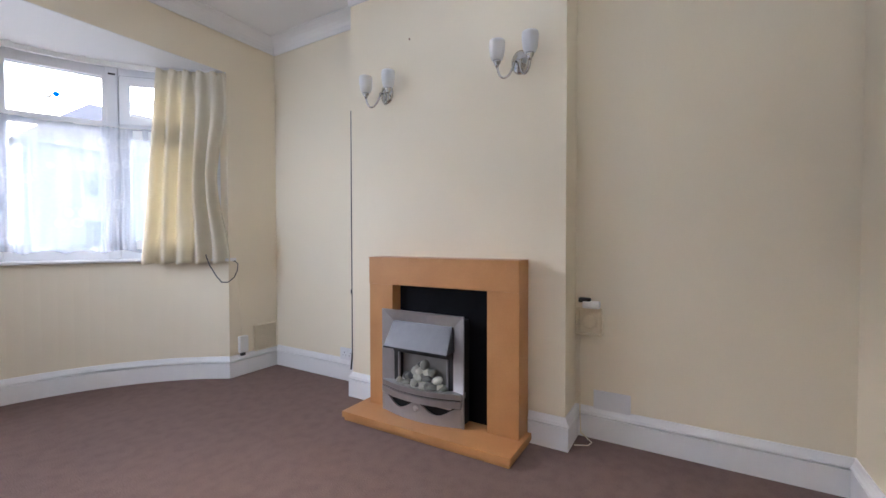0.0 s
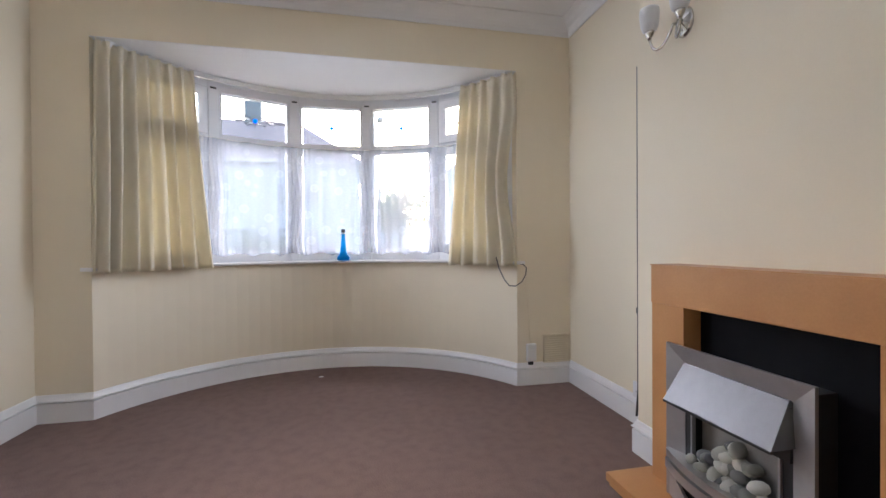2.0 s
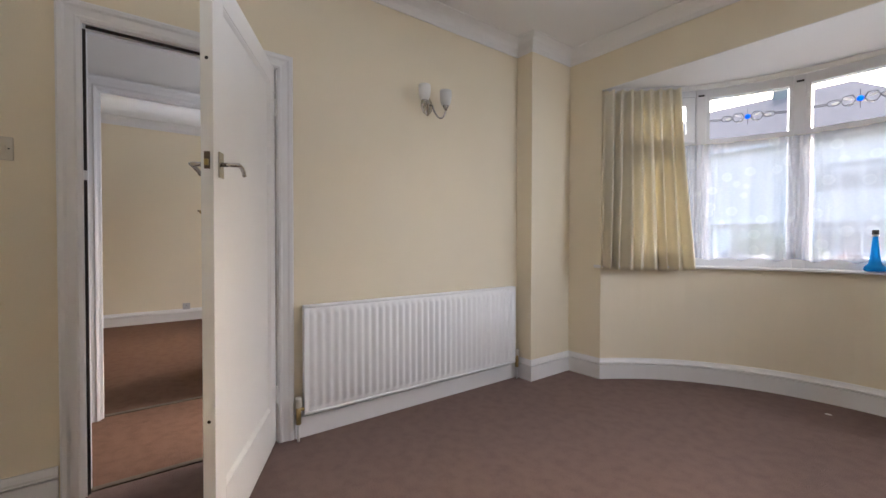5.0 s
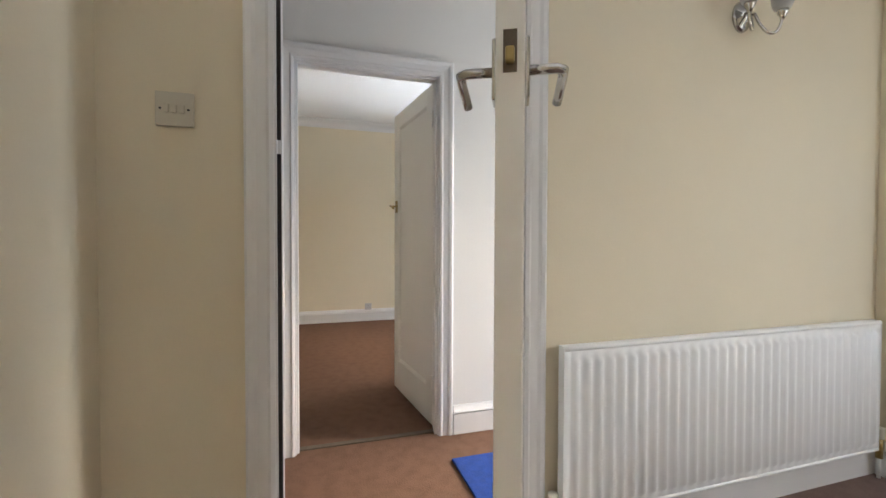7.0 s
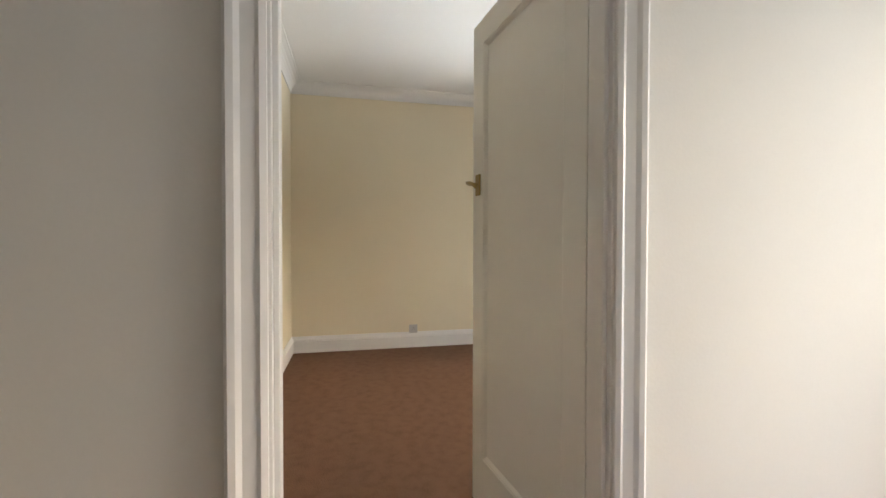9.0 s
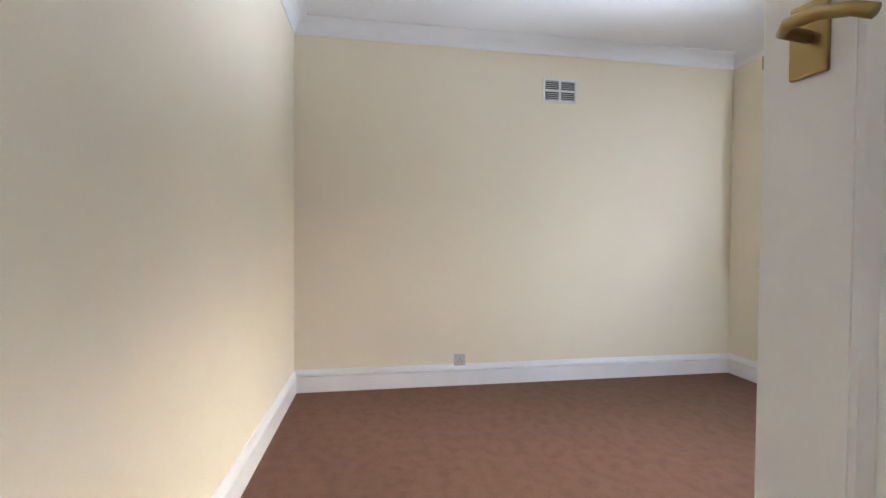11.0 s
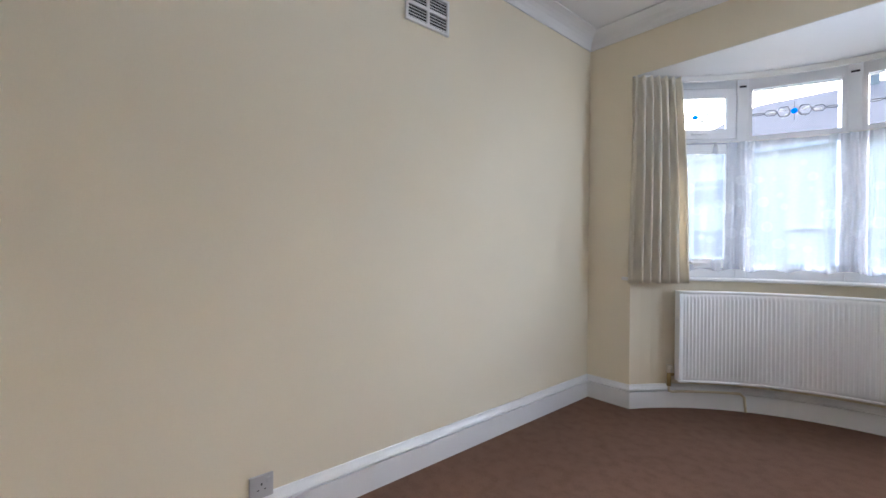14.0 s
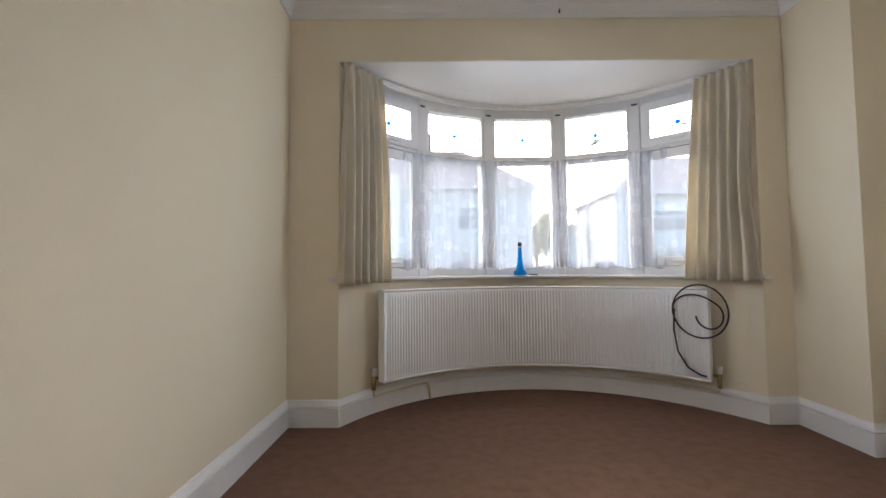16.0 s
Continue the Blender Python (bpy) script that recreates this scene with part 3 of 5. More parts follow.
def panel_door(name, hinge, ang, W, label, hand, metal, hz=1.28):
    """A painted door with one tall panel. Its hinge edge is the local z axis, the leaf runs along +x and its thickness along -y*hand."""
    Hd, T = 1.945, 0.038
    d = thing(name, label, "door", at=(hinge[0], hinge[1], 0.012))
    d.rotation_euler = (0, 0, ang)
    st, top, bot = 0.098, 0.098, 0.205
    for x0, x1 in ((0, st), (W - st, W)):
        part("stile", boxed(x0, x1, -T, 0, 0, Hd, bevel=0.002), DOORPAINT, d)
    for z0, z1 in ((0, bot), (Hd - top, Hd)):
        part("rail", boxed(st, W - st, -T, 0, z0, z1), DOORPAINT, d)
    part("panel", boxed(st, W - st, -T + 0.012, -0.012, bot, Hd - top), DOORPAINT, d)
    bm = bmesh.new()
    for y, s in ((-0.012, 1), (-T + 0.012, -1)):
        m = 0.018
        ring = []
        for xx, zz, sx, sz in ((st, bot, 1, 1), (W - st, bot, -1, 1), (W - st, Hd - top, -1, -1), (st, Hd - top, 1, -1)):
            ring.append([bm.verts.new((xx, y + s * 0.010, zz)), bm.verts.new((xx + sx * 0.006, y + s * 0.0085, zz + sz * 0.006)), bm.verts.new((xx + sx * m, y + s * 0.0008, zz + sz * m)), bm.verts.new((xx, y, zz))])
        for i in range(4):
            a_, b_ = ring[i], ring[(i + 1) % 4]
            for k in range(4):
                bm.faces.new((a_[k], a_[(k + 1) % 4], b_[(k + 1) % 4], b_[k]))
    part("panel_moulding", bm, DOORPAINT, d)
    handle_set(d, W - 0.055, hz, T, -1, metal)
    part("latch_plate", boxed(W - 0.001, W + 0.0015, -T + 0.010, -0.010, 1.28, 1.335), DULLMETAL, d, "dull worn latch plate")
    part("latch", boxed(W, W + 0.012, -T + 0.013, -0.013, 1.29, 1.31, bevel=0.003), BRASS, d)
    for z in (0.47, 1.63):
        part("screw", lathe(bmesh.new(), [(0.006, 0.0), (0.005, 0.002)], Matrix.Translation((W - 0.0005, -T / 2, z)) @ Matrix.Rotation(radians(90), 4, "Y"), 10), DARK, d)
    for z in (0.2, 1.7):
        part("hinge", lathe(bmesh.new(), [(0.006, 0), (0.006, 0.09)], Matrix.Translation((-0.004, 0.004, z)), 8), DOORPAINT, d)
    return d


# leaf of the fireplace room stands well open into that room
panel_door("panelled_door", (0.004, D1[1] - 0.022), radians(-90 + 62.5), 0.85, "white painted panelled door standing open into the room", 1, CHROME, 1.283)
# leaf of the second room opens into it
panel_door("panelled_door", (-1.022, D2[1] - 0.014), radians(-90 - 83), 0.715, "white painted panelled door standing open beside a cream wall", -1, BRASS)
# leaf of the back room
panel_door("panelled_door", (-1.024, D3[0] + 0.014), radians(90 + 62), 0.72, "white painted panelled door standing open to the back room", -1, BRASS)

for x, y0, y1 in ((-0.042, D1[0] + 0.013, D1[1] - 0.013), (-0.972, D2[0] + 0.013, D2[1] - 0.013)):
    tagged(part("threshold_strip", boxed(x - 0.018, x + 0.018, y0, y1, 0, 0.007, bevel=0.003), DULLMETAL), "thin metal carpet strip across a doorway", "threshold", "threshold strips")

# front door, folded back along the hall wall
fd = thing("front_door", "white glazed front door standing open along the hall wall", "door", at=(-0.845, -0.44, 0.012))
fd.rotation_euler = (0, 0, radians(-90 + 5))
FW, FH, FT = 0.74, 2.0, 0.044
for x0, x1 in ((0, 0.11), (FW - 0.11, FW)):
    part("stile", boxed(x0, x1, 0, FT, 0, FH, bevel=0.003), DOORPAINT, fd)
for z0, z1 in ((0, 0.25), (0.82, 1.0), (FH - 0.12, FH)):
    part("rail", boxed(0.11, FW - 0.11, 0, FT, z0, z1), DOORPAINT, fd)
part("panel", boxed(0.11, FW - 0.11, 0.012, FT - 0.012, 0.25, 0.82), DOORPAINT, fd)
for i in range(3):
    z0 = 1.0 + 0.293 * i
    fp = part("pane", boxed(0.11, FW - 0.11, 0.018, 0.026, z0 + 0.01, z0 + 0.285), GLASS, fd)
    fp.visible_shadow = False
    if i:
        part("glazing_bar", boxed(0.11, FW - 0.11, 0.008, FT - 0.008, z0 - 0.012, z0 + 0.012), DOORPAINT, fd)
part("lock_plate", boxed(FW, FW + 0.002, 0.008, FT - 0.008, 0.92, 1.08), BRASS, fd, "worn brass lock plate on the door edge")
part("rim_lock", boxed(FW - 0.09, FW + 0.012, -0.03, 0, 1.29, 1.37, bevel=0.004), STEEL, fd, "steel rim lock")
part("key_knob", lathe(bmesh.new(), [(0.006, 0), (0.012, 0.012), (0.012, 0.03), (0.005, 0.034)], Matrix.Translation((FW - 0.04, 0, 1.02)) @ Matrix.Rotation(radians(90), 4, "X"), 12), BRASS, fd)
part("cylinder", lathe(bmesh.new(), [(0.02, 0), (0.018, 0.008), (0.008, 0.01)], Matrix.Translation((FW - 0.06, FT, 1.33)) @ Matrix.Rotation(radians(-90), 4, "X"), 14), CHROME, fd)
part("escutcheon", boxed(FW - 0.075, FW - 0.04, FT, FT + 0.005, 0.92, 1.08, bevel=0.002), BRASS, fd)
ff = thing("front_door_frame", "white painted front door frame", "door frame", kind="structure")
bm = bmesh.new()
box(bm, -0.88, -0.845, -0.52, -0.39, 0, 2.05)
box(bm, -0.175, -0.14, -0.52, -0.39, 0, 2.05)
box(bm, -0.845, -0.175, -0.52, -0.39, 2.015, 2.05)
part("lining", bm, GLOSS, ff)
part("sill", boxed(-0.845, -0.175, -0.50, -0.36, 0.0, 0.03, bevel=0.006), GLOSS, ff)

MATBLUE = mat("blue_mat_fibre", (0.01, 0.06, 0.33), rough=0.95, var=0.3, scale=30, bump=0.004, bump_scale=400)
tagged(part("door_mat", boxed(-0.65, -0.19, -2.33, -1.65, 0.0, 0.012, bevel=0.005), MATBLUE), "bright blue rectangular mat on the hall carpet", "door mat")


# ---- radiators ----
def radiator(name, P, L, z0, z1, pitch, label, rear=0.03, front=0.075):
    """A fluted panel radiator; P(s, d, z) takes length along the wall, distance from it and height to a place."""
    rad = thing(name, label, "radiator")
    n = int(round((L - 0.04) / pitch))
    p = (L - 0.04) / n
    dep = min(0.014, 0.3 * pitch)
    cols = [(0.0, 0), (0.02, 0)]
    for i in range(n):
        s = 0.02 + i * p
        cols += [(s + p * f, 0.5 - 0.5 * math.cos(2 * math.pi * f)) for f in (0.0, 0.14, 0.30, 0.42, 0.58, 0.70, 0.86)]
    cols += [(L - 0.02, 0), (L, 0)]
    rows = [(z0, 0), (z0 + 0.028, 0), (z0 + 0.045, 1), (z1 - 0.05, 1), (z1 - 0.034, 0), (z1, 0)]
    bm = bmesh.new()
    grid = [[bm.verts.new(P(s, front - dep + dep * f * g, z)) for s, f in cols] for z, g in rows]
    back = [[bm.verts.new(P(s, front - dep - 0.012, z)) for s, f in cols] for z, g in (rows[0], rows[-1])]
    for a_, b_ in zip(grid, grid[1:]):
        for k in range(len(cols) - 1):
            bm.faces.new((a_[k], a_[k + 1], b_[k + 1], b_[k]))
    for a_, b_ in ((grid[0], back[0]), (grid[-1], back[1]), (back[0], back[1])):
        for k in range(len(cols) - 1):
            bm.faces.new((a_[k], a_[k + 1], b_[k + 1], b_[k]))
    part("front_panel", bm, RADIATOR, rad, smooth=True)

    def slab(s0, s1, d0, d1, za, zb, m=24):
        b = bmesh.new()
        rings = []
        for i in range(m + 1):
            s = s0 + (s1 - s0) * i / m
            rings.append([b.verts.new(P(s, d, z)) for d, z in ((d0, za), (d1, za), (d1, zb), (d0, zb))])
        for a_, b_ in zip(rings, rings[1:]):
            for k in range(4):
                b.faces.new((a_[k], a_[(k + 1) % 4], b_[(k + 1) % 4], b_[k]))
        b.faces.new(rings[0][::-1])
        b.faces.new(rings[-1])
        return b

    part("back_panel", slab(0, L, rear, rear + 0.012, z0, z1), RADIATOR, rad)
    part("top_grille", slab(-0.002, L + 0.002, rear - 0.002, front - dep - 0.006, z1 - 0.006, z1 + 0.006), RADIATOR, rad)
    bm = bmesh.new()
    tube(bm, [P(L * i / 24, front - dep - 0.004, z1 - 0.002) for i in range(25)], 0.009, 8)
    part("top_rim", bm, RADIATOR, rad, smooth=True)
    bm = bmesh.new()
    tube(bm, [P(L * i / 24, front - dep - 0.004, z0 + 0.004) for i in range(25)], 0.009, 8)
    part("bottom_rim", bm, RADIATOR, rad, smooth=True)
    for s0, s1 in ((-0.003, 0.0), (L, L + 0.003)):
        part("side_panel", slab(s0, s1, rear, front - dep + 0.002, z0 + 0.004, z1 + 0.002, 1), RADIATOR, rad)
    for s in (0.15, L - 0.15):
        part("bracket", slab(s - 0.02, s + 0.02, 0.0, rear, z0 + 0.1, z1 - 0.08, 1), RADIATOR, rad)
    for s, sg in ((-0.032, -1), (L + 0.032, 1)):
        b = bmesh.new()
        d = 0.05
        tube(b, [P(s + sg * -0.034, d, z0 + 0.03), P(s, d, z0 + 0.03)], 0.011, 8)
        tube(b, [P(s, d, z0 - 0.045), P(s, d, z0 + 0.045)], 0.014, 10)
        valve = part("valve", b, BRASS, rad, "tarnished brass valve", smooth=True)
        b = bmesh.new()
        tube(b, [P(s, d, z0 + 0.045), P(s, d, z0 + 0.05), P(s, d, z0 + 0.088), P(s, d, z0 + 0.094)], 0.018, 14)
        part("valve_cap", b, AGEDSHADE, valve, "yellowed plastic valve cap", smooth=True)
    return rad


r1 = radiator("radiator", lambda s, d, z: Vector((d, -2.175 + s, z)), 1.625, 0.137, 0.715, 0.046, "white enamelled fluted panel radiator under a wall light")
for s in (-0.032, 1.657):
    part("pipe", tube(bmesh.new(), [(0.05, -2.175 + s, 0.10), (0.05, -2.175 + s, 0.0)], 0.0075, 8), PLASTIC, r1, "white painted pipe", smooth=True)
cx2, cy2, rr2, aa2 = bay(2)
A0 = radians(-49.6)


def bow(s, d, z):
    e = A0 + s / (rr2 - 0.09)
    return Vector((cx2 + (rr2 - d) * math.sin(e), cy2 + (rr2 - d) * math.cos(e), z))


L2 = (rr2 - 0.09) * radians(99.8)
r2 = radiator("radiator", bow, L2, 0.205, 0.795, 0.023, "white enamelled curved radiator following the bow window", rear=0.06, front=0.12)
bm = bmesh.new()
tube(bm, [bow(-0.032, 0.05, 0.16), bow(-0.032, 0.05, 0.125), bow(-0.01, 0.048, 0.118)] + [bow(0.05 + 0.035 * i, 0.045, 0.12 + 0.006 * (i / 10)) for i in range(11)] + [bow(0.43, 0.03, 0.10), bow(0.44, 0.028, 0.0)], 0.0075, 8)
part("pipe", bm, OLDCREAM, r2, "yellowed cream painted pipe", smooth=True)
bm = bmesh.new()
tube(bm, [bow(L2 + 0.032, 0.05, 0.16), bow(L2 + 0.032, 0.05, 0.16 - 0.02), bow(L2 - 0.02, 0.046, 0.14)] + [bow(L2 - 0.08 - 0.05 * i, 0.045, 0.145) for i in range(10)], 0.0075, 8)
part("pipe", bm, OLDCREAM, r2, "yellowed cream painted pipe", smooth=True)
r3 = radiator("radiator", lambda s, d, z: Vector((-4.30 + d, -6.4 + s, z)), 1.4, 0.19, 0.80, 0.05, "white enamelled panel radiator in the back room")


# ---- fireplace ----
fp_ = thing("fireplace_surround", "oak veneered fireplace surround with a black back panel", "fireplace", at=(3.27, -1.752, 0))
Y = 0.463
fx = -0.13   # front of the surround, from the chimney breast
part("header", boxed(fx - 0.004, 0, -Y, Y, 0.762, 0.914, bevel=0.003), OAK, fp_)
part("mantel_top", boxed(fx - 0.006, 0, -Y - 0.002, Y + 0.002, 0.914, 0.918), OAK, fp_)
for s in (-1, 1):
    part("leg", boxed(fx, 0, s * Y, s * (Y - 0.168), 0.052, 0.762, bevel=0.002), OAK, fp_)
part("back_panel", boxed(-0.055, -0.003, -Y + 0.168, Y - 0.168, 0.052, 0.762), BLACK, fp_, "matt black back panel")
hearth = thing("hearth", "oak veneered low hearth slab on the carpet", "hearth", at=(3.27, -1.735, 0))
part("slab", boxed(-0.305, -0.002, -0.505, 0.505, 0.018, 0.052, bevel=0.003), OAK, hearth)
part("plinth", boxed(-0.295, -0.002, -0.495, 0.495, 0.0, 0.018), OAK, hearth)

# inset fire with a sloping hood and a bowed fender
fire = thing("gas_fire", "brushed steel fire with grey pebbles and a sloping hood", "fire", at=(3.192, -1.67, 0.052))
FY, FZ = 0.262, 0.575
bm = bmesh.new()
pd = 0.085   # how far the frame stands out from the back panel


def frame_bar(bm, quad_outer, quad_inner, d0, d1):
    v = [bm.verts.new((-d0, y, z)) for y, z in quad_outer] + [bm.verts.new((-d1, y, z)) for y, z in quad_inner]
    w = [bm.verts.new((0.012 - d0, y, z)) for y, z in quad_outer]
    u = [bm.verts.new((0.012 - d1, y, z)) for y, z in quad_inner]
    bm.faces.new((v[0], v[1], v[3], v[2]))
    bm.faces.new((v[0], v[1], w[1], w[0]))
    bm.faces.new((v[2], v[3], u[1], u[0]))
    bm.faces.new((v[0], v[2], u[0], w[0]))
    bm.faces.new((v[1], v[3], u[1], w[1]))
    bm.faces.new((w[0], w[1], u[1], u[0]))


iy, iz0, iz1 = FY - 0.07, 0.10, FZ - 0.065
frame_bar(bm, ((-FY, FZ), (FY, FZ)), ((-iy, iz1), (iy, iz1)), pd, pd - 0.02)
part("frame_top", bm, STEEL, fire)
for s in (-1, 1):
    bm = bmesh.new()
    frame_bar(bm, ((s * FY, 0.0), (s * FY, FZ)), ((s * iy, 0.0), (s * iy, iz1)), pd, pd - 0.02)
    part("frame_side", bm, STEEL, fire)
# black casing between the back panel and the frame
for s in (-1, 1):
    part("casing_side", boxed(-pd + 0.035, 0.022, s * iy, s * (FY - 0.022), 0.0, FZ - 0.03), DARK, fire, "black casing")
part("casing_top", boxed(-pd + 0.035, 0.022, -iy, iy, iz1, FZ - 0.03), DARK, fire, "black casing")
# hood
bm = bmesh.new()
hy, ht, hb = iy + 0.008, iz1 + 0.003, iz1 - 0.125
pts = [(-hy + 0.012, ht, pd - 0.012), (hy - 0.012, ht, pd - 0.012), (hy, hb, pd + 0.065), (-hy, hb, pd + 0.065)]
o = [bm.verts.new((-d, y, z)) for y, z, d in pts]
b = [bm.verts.new((-0.02, y, z)) for y, z, d in pts]
bm.faces.new(o)
for i in range(4):
    if i != 2:
        bm.faces.new((o[i], o[(i + 1) % 4], b[(i + 1) % 4], b[i]))
hood = part("hood", bm, HOODSTEEL, fire)
# the shade in the gap below the hood, put in as a black plate
part("hood_shade", boxed(-pd + 0.012, -pd + 0.026, -iy + 0.002, iy - 0.002, hb - 0.045, ht - 0.02), DARK, hood, "black plate added for the dark gap under the hood")
part("hood_lip", boxed(-pd - 0.067, -pd - 0.055, -hy, hy, hb - 0.008, hb + 0.001, bevel=0.001), DARK, hood)
# fire box
bm = bmesh.new()
box(bm, -0.02, 0.022, -iy, iy, 0.05, iz1)
part("fire_back", bm, FIREBACK, fire)
for s in (-1, 1):
    part("cheek", boxed(-pd + 0.022, -0.02, s * iy, s * (iy - 0.030), 0.05, iz1), DARK, fire)
    part("inner_bar", boxed(-pd + 0.014, -pd + 0.03, s * (iy - 0.032), s * (iy - 0.038), 0.06, iz1 - 0.09), STEEL, fire)
part("coal_bed", boxed(-pd - 0.01, -0.02, -iy, iy, 0.085, 0.15, bevel=0.008), ASH, fire, "pale ash bed")


def bowed(za, zb, depth, y0, y1, thick, d0):
    """A plate that bows out towards the room."""
    b = bmesh.new()
    n = 20
    rings = []
    for i in range(n + 1):
        y = y0 + (y1 - y0) * i / n
        u = 2 * (y - y0) / (y1 - y0) - 1
        d = d0 + depth * (1 - u * u)
        rings.append([b.verts.new((-q, y, z)) for q, z in ((d, za), (d, zb), (d - thick, zb), (d - thick, za))])
    for a_, c_ in zip(rings, rings[1:]):
        for k in range(4):
            b.faces.new((a_[k], a_[(k + 1) % 4], c_[(k + 1) % 4], c_[k]))
    b.faces.new(rings[0][::-1])
    b.faces.new(rings[-1])
    return b


part("fender_bar", bowed(0.150, 0.178, 0.05, -FY + 0.01, FY - 0.01, 0.05, pd + 0.010), FENDERSTEEL, fire, "bright steel upper fender bar")
part("fender_gap", bowed(0.142, 0.150, 0.045, -FY + 0.02, FY - 0.02, 0.03, pd + 0.004), DARK, fire)
part("fender_bar", bowed(0.108, 0.142, 0.052, -FY + 0.01, FY - 0.01, 0.03, pd + 0.014), FENDERSTEEL, fire, "bright steel lower fender bar")
part("ash_pan_recess", bowed(0.03, 0.108, 0.03, -FY + 0.02, FY - 0.02, 0.03, pd - 0.02), DARK, fire)
# ash pan front with a scalloped upper edge
bm = bmesh.new()
rings = []
for i in range(41):
    u = i / 20 - 1
    d = pd + 0.045 * (1 - u * u)
    zt = 0.076 + 0.024 * math.cos(2 * math.pi * u / 0.96)
    rings.append([bm.verts.new((-q, u * (FY - 0.015), z)) for q, z in ((d, 0.003), (d, zt), (d - 0.012, zt), (d - 0.012, 0.003))])
for a_, c_ in zip(rings, rings[1:]):
    for k in range(4):
        bm.faces.new((a_[k], a_[(k + 1) % 4], c_[(k + 1) % 4], c_[k]))
bm.faces.new(rings[0][::-1])
bm.faces.new(rings[-1])
part("ash_pan_front", bm, STEEL, fire)
part("ash_pan_knob", lathe(bmesh.new(), [(0.016, 0.0), (0.016, 0.004), (0.010, 0.008)], Matrix.Translation((-pd - 0.045, 0, 0.072)) @ Matrix.Rotation(radians(-90), 4, "Y"), 18), FENDERSTEEL, fire)
rng = random.Random(4)
pm = []
for i in range(3):
    bm = bmesh.new()
    bmesh.ops.create_icosphere(bm, subdivisions=2, radius=1)
    for v in bm.verts:
        v.co *= 1 + 0.12 * noise.noise(v.co * 1.3 + Vector((i * 9, 0, 0)))
    me = bpy.data.meshes.new("pebble")
    bm.to_mesh(me)
    bm.free()
    me.polygons.foreach_set("use_smooth", [True] * len(me.polygons))
    me.materials.append(PEBBLE)
    pm.append(me)
for i in range(46):
    lvl = 0 if i < 18 else 1 if i < 32 else 2 if i < 42 else 3
    wide = (0.155, 0.115, 0.07, 0.03)[lvl]
    y = rng.uniform(-wide, wide)
    d = pd - 0.005 - lvl * 0.018 + rng.uniform(-0.008, 0.012)
    ob = new("pebble", pm[i % 3])
    ob.parent = fire
    ob.location = (-d, y, 0.182 + lvl * 0.031 + rng.uniform(-0.004, 0.006))
    k = rng.uniform(0.8, 1.2)
    ob.scale = (0.023 * k, 0.031 * k, 0.020 * k)
    ob.rotation_euler = (rng.uniform(-0.5, 0.5), rng.uniform(-0.4, 0.4), rng.uniform(0, 3))


# ---- wall lights ----
def wall_light():
    """Twin wall light; local +x points away from the wall, z up."""
    w = thing("wall_light", "twin arm nickel wall light with frosted glass shades, unlit", "wall light", group="twin wall lights")
    m = Matrix.Rotation(radians(90), 4, "Y")
    bm = bmesh.new()
    lathe(bm, [(0.045, 0.0), (0.045, 0.006), (0.036, 0.014), (0.022, 0.02), (0.016, 0.028), (0.004, 0.03)], m, 24)
    bmesh.ops.transform(bm, matrix=Matrix.Diagonal((1, 1, 1.35, 1)), verts=bm.verts)
    part("back_plate", bm, CHROME, w, smooth=True)
    for s in (-1, 1):
        bm = bmesh.new()
        pts = [(0.02, s * 0.012, 0.0)]
        for i in range(15):
            u = math.pi * i / 14
            pts.append((0.045 + 0.055 * i / 14 + 0.01 * math.sin(u), s * (0.05 - 0.034 * math.cos(u)), -0.005 - 0.075 * math.sin(u) - 0.025 * i / 14))
        tube(bm, pts, 0.0055, 8)
        arm = part("arm", bm, CHROME, w, smooth=True)
        px, py, pz = pts[-1]
        part("cup", lathe(bmesh.new(), [(0.007, -0.012), (0.010, -0.002), (0.017, 0.010), (0.020, 0.022), (0.016, 0.024)], Matrix.Translation((px, py, pz)), 16), CHROME, arm, smooth=True)
        part("shade", lathe(bmesh.new(), [(0.014, 0.020), (0.027, 0.026), (0.034, 0.045), (0.038, 0.075), (0.039, 0.105), (0.037, 0.118), (0.034, 0.118), (0.035, 0.075), (0.03, 0.045), (0.012, 0.028)], Matrix.Translation((px, py, pz)), 20), FROST, arm, "frosted white glass tulip shade", smooth=True)
    return w


wl1 = wall_light()
wl1.matrix_basis = pose(3.27, -1.325, 1.90, 0, 0, 180)
copy_thing(wl1, pose(3.27, -2.17, 1.905, 0, 0, 180))
copy_thing(wl1, pose(0.0, -1.345, 1.96, 0, 0, 0))


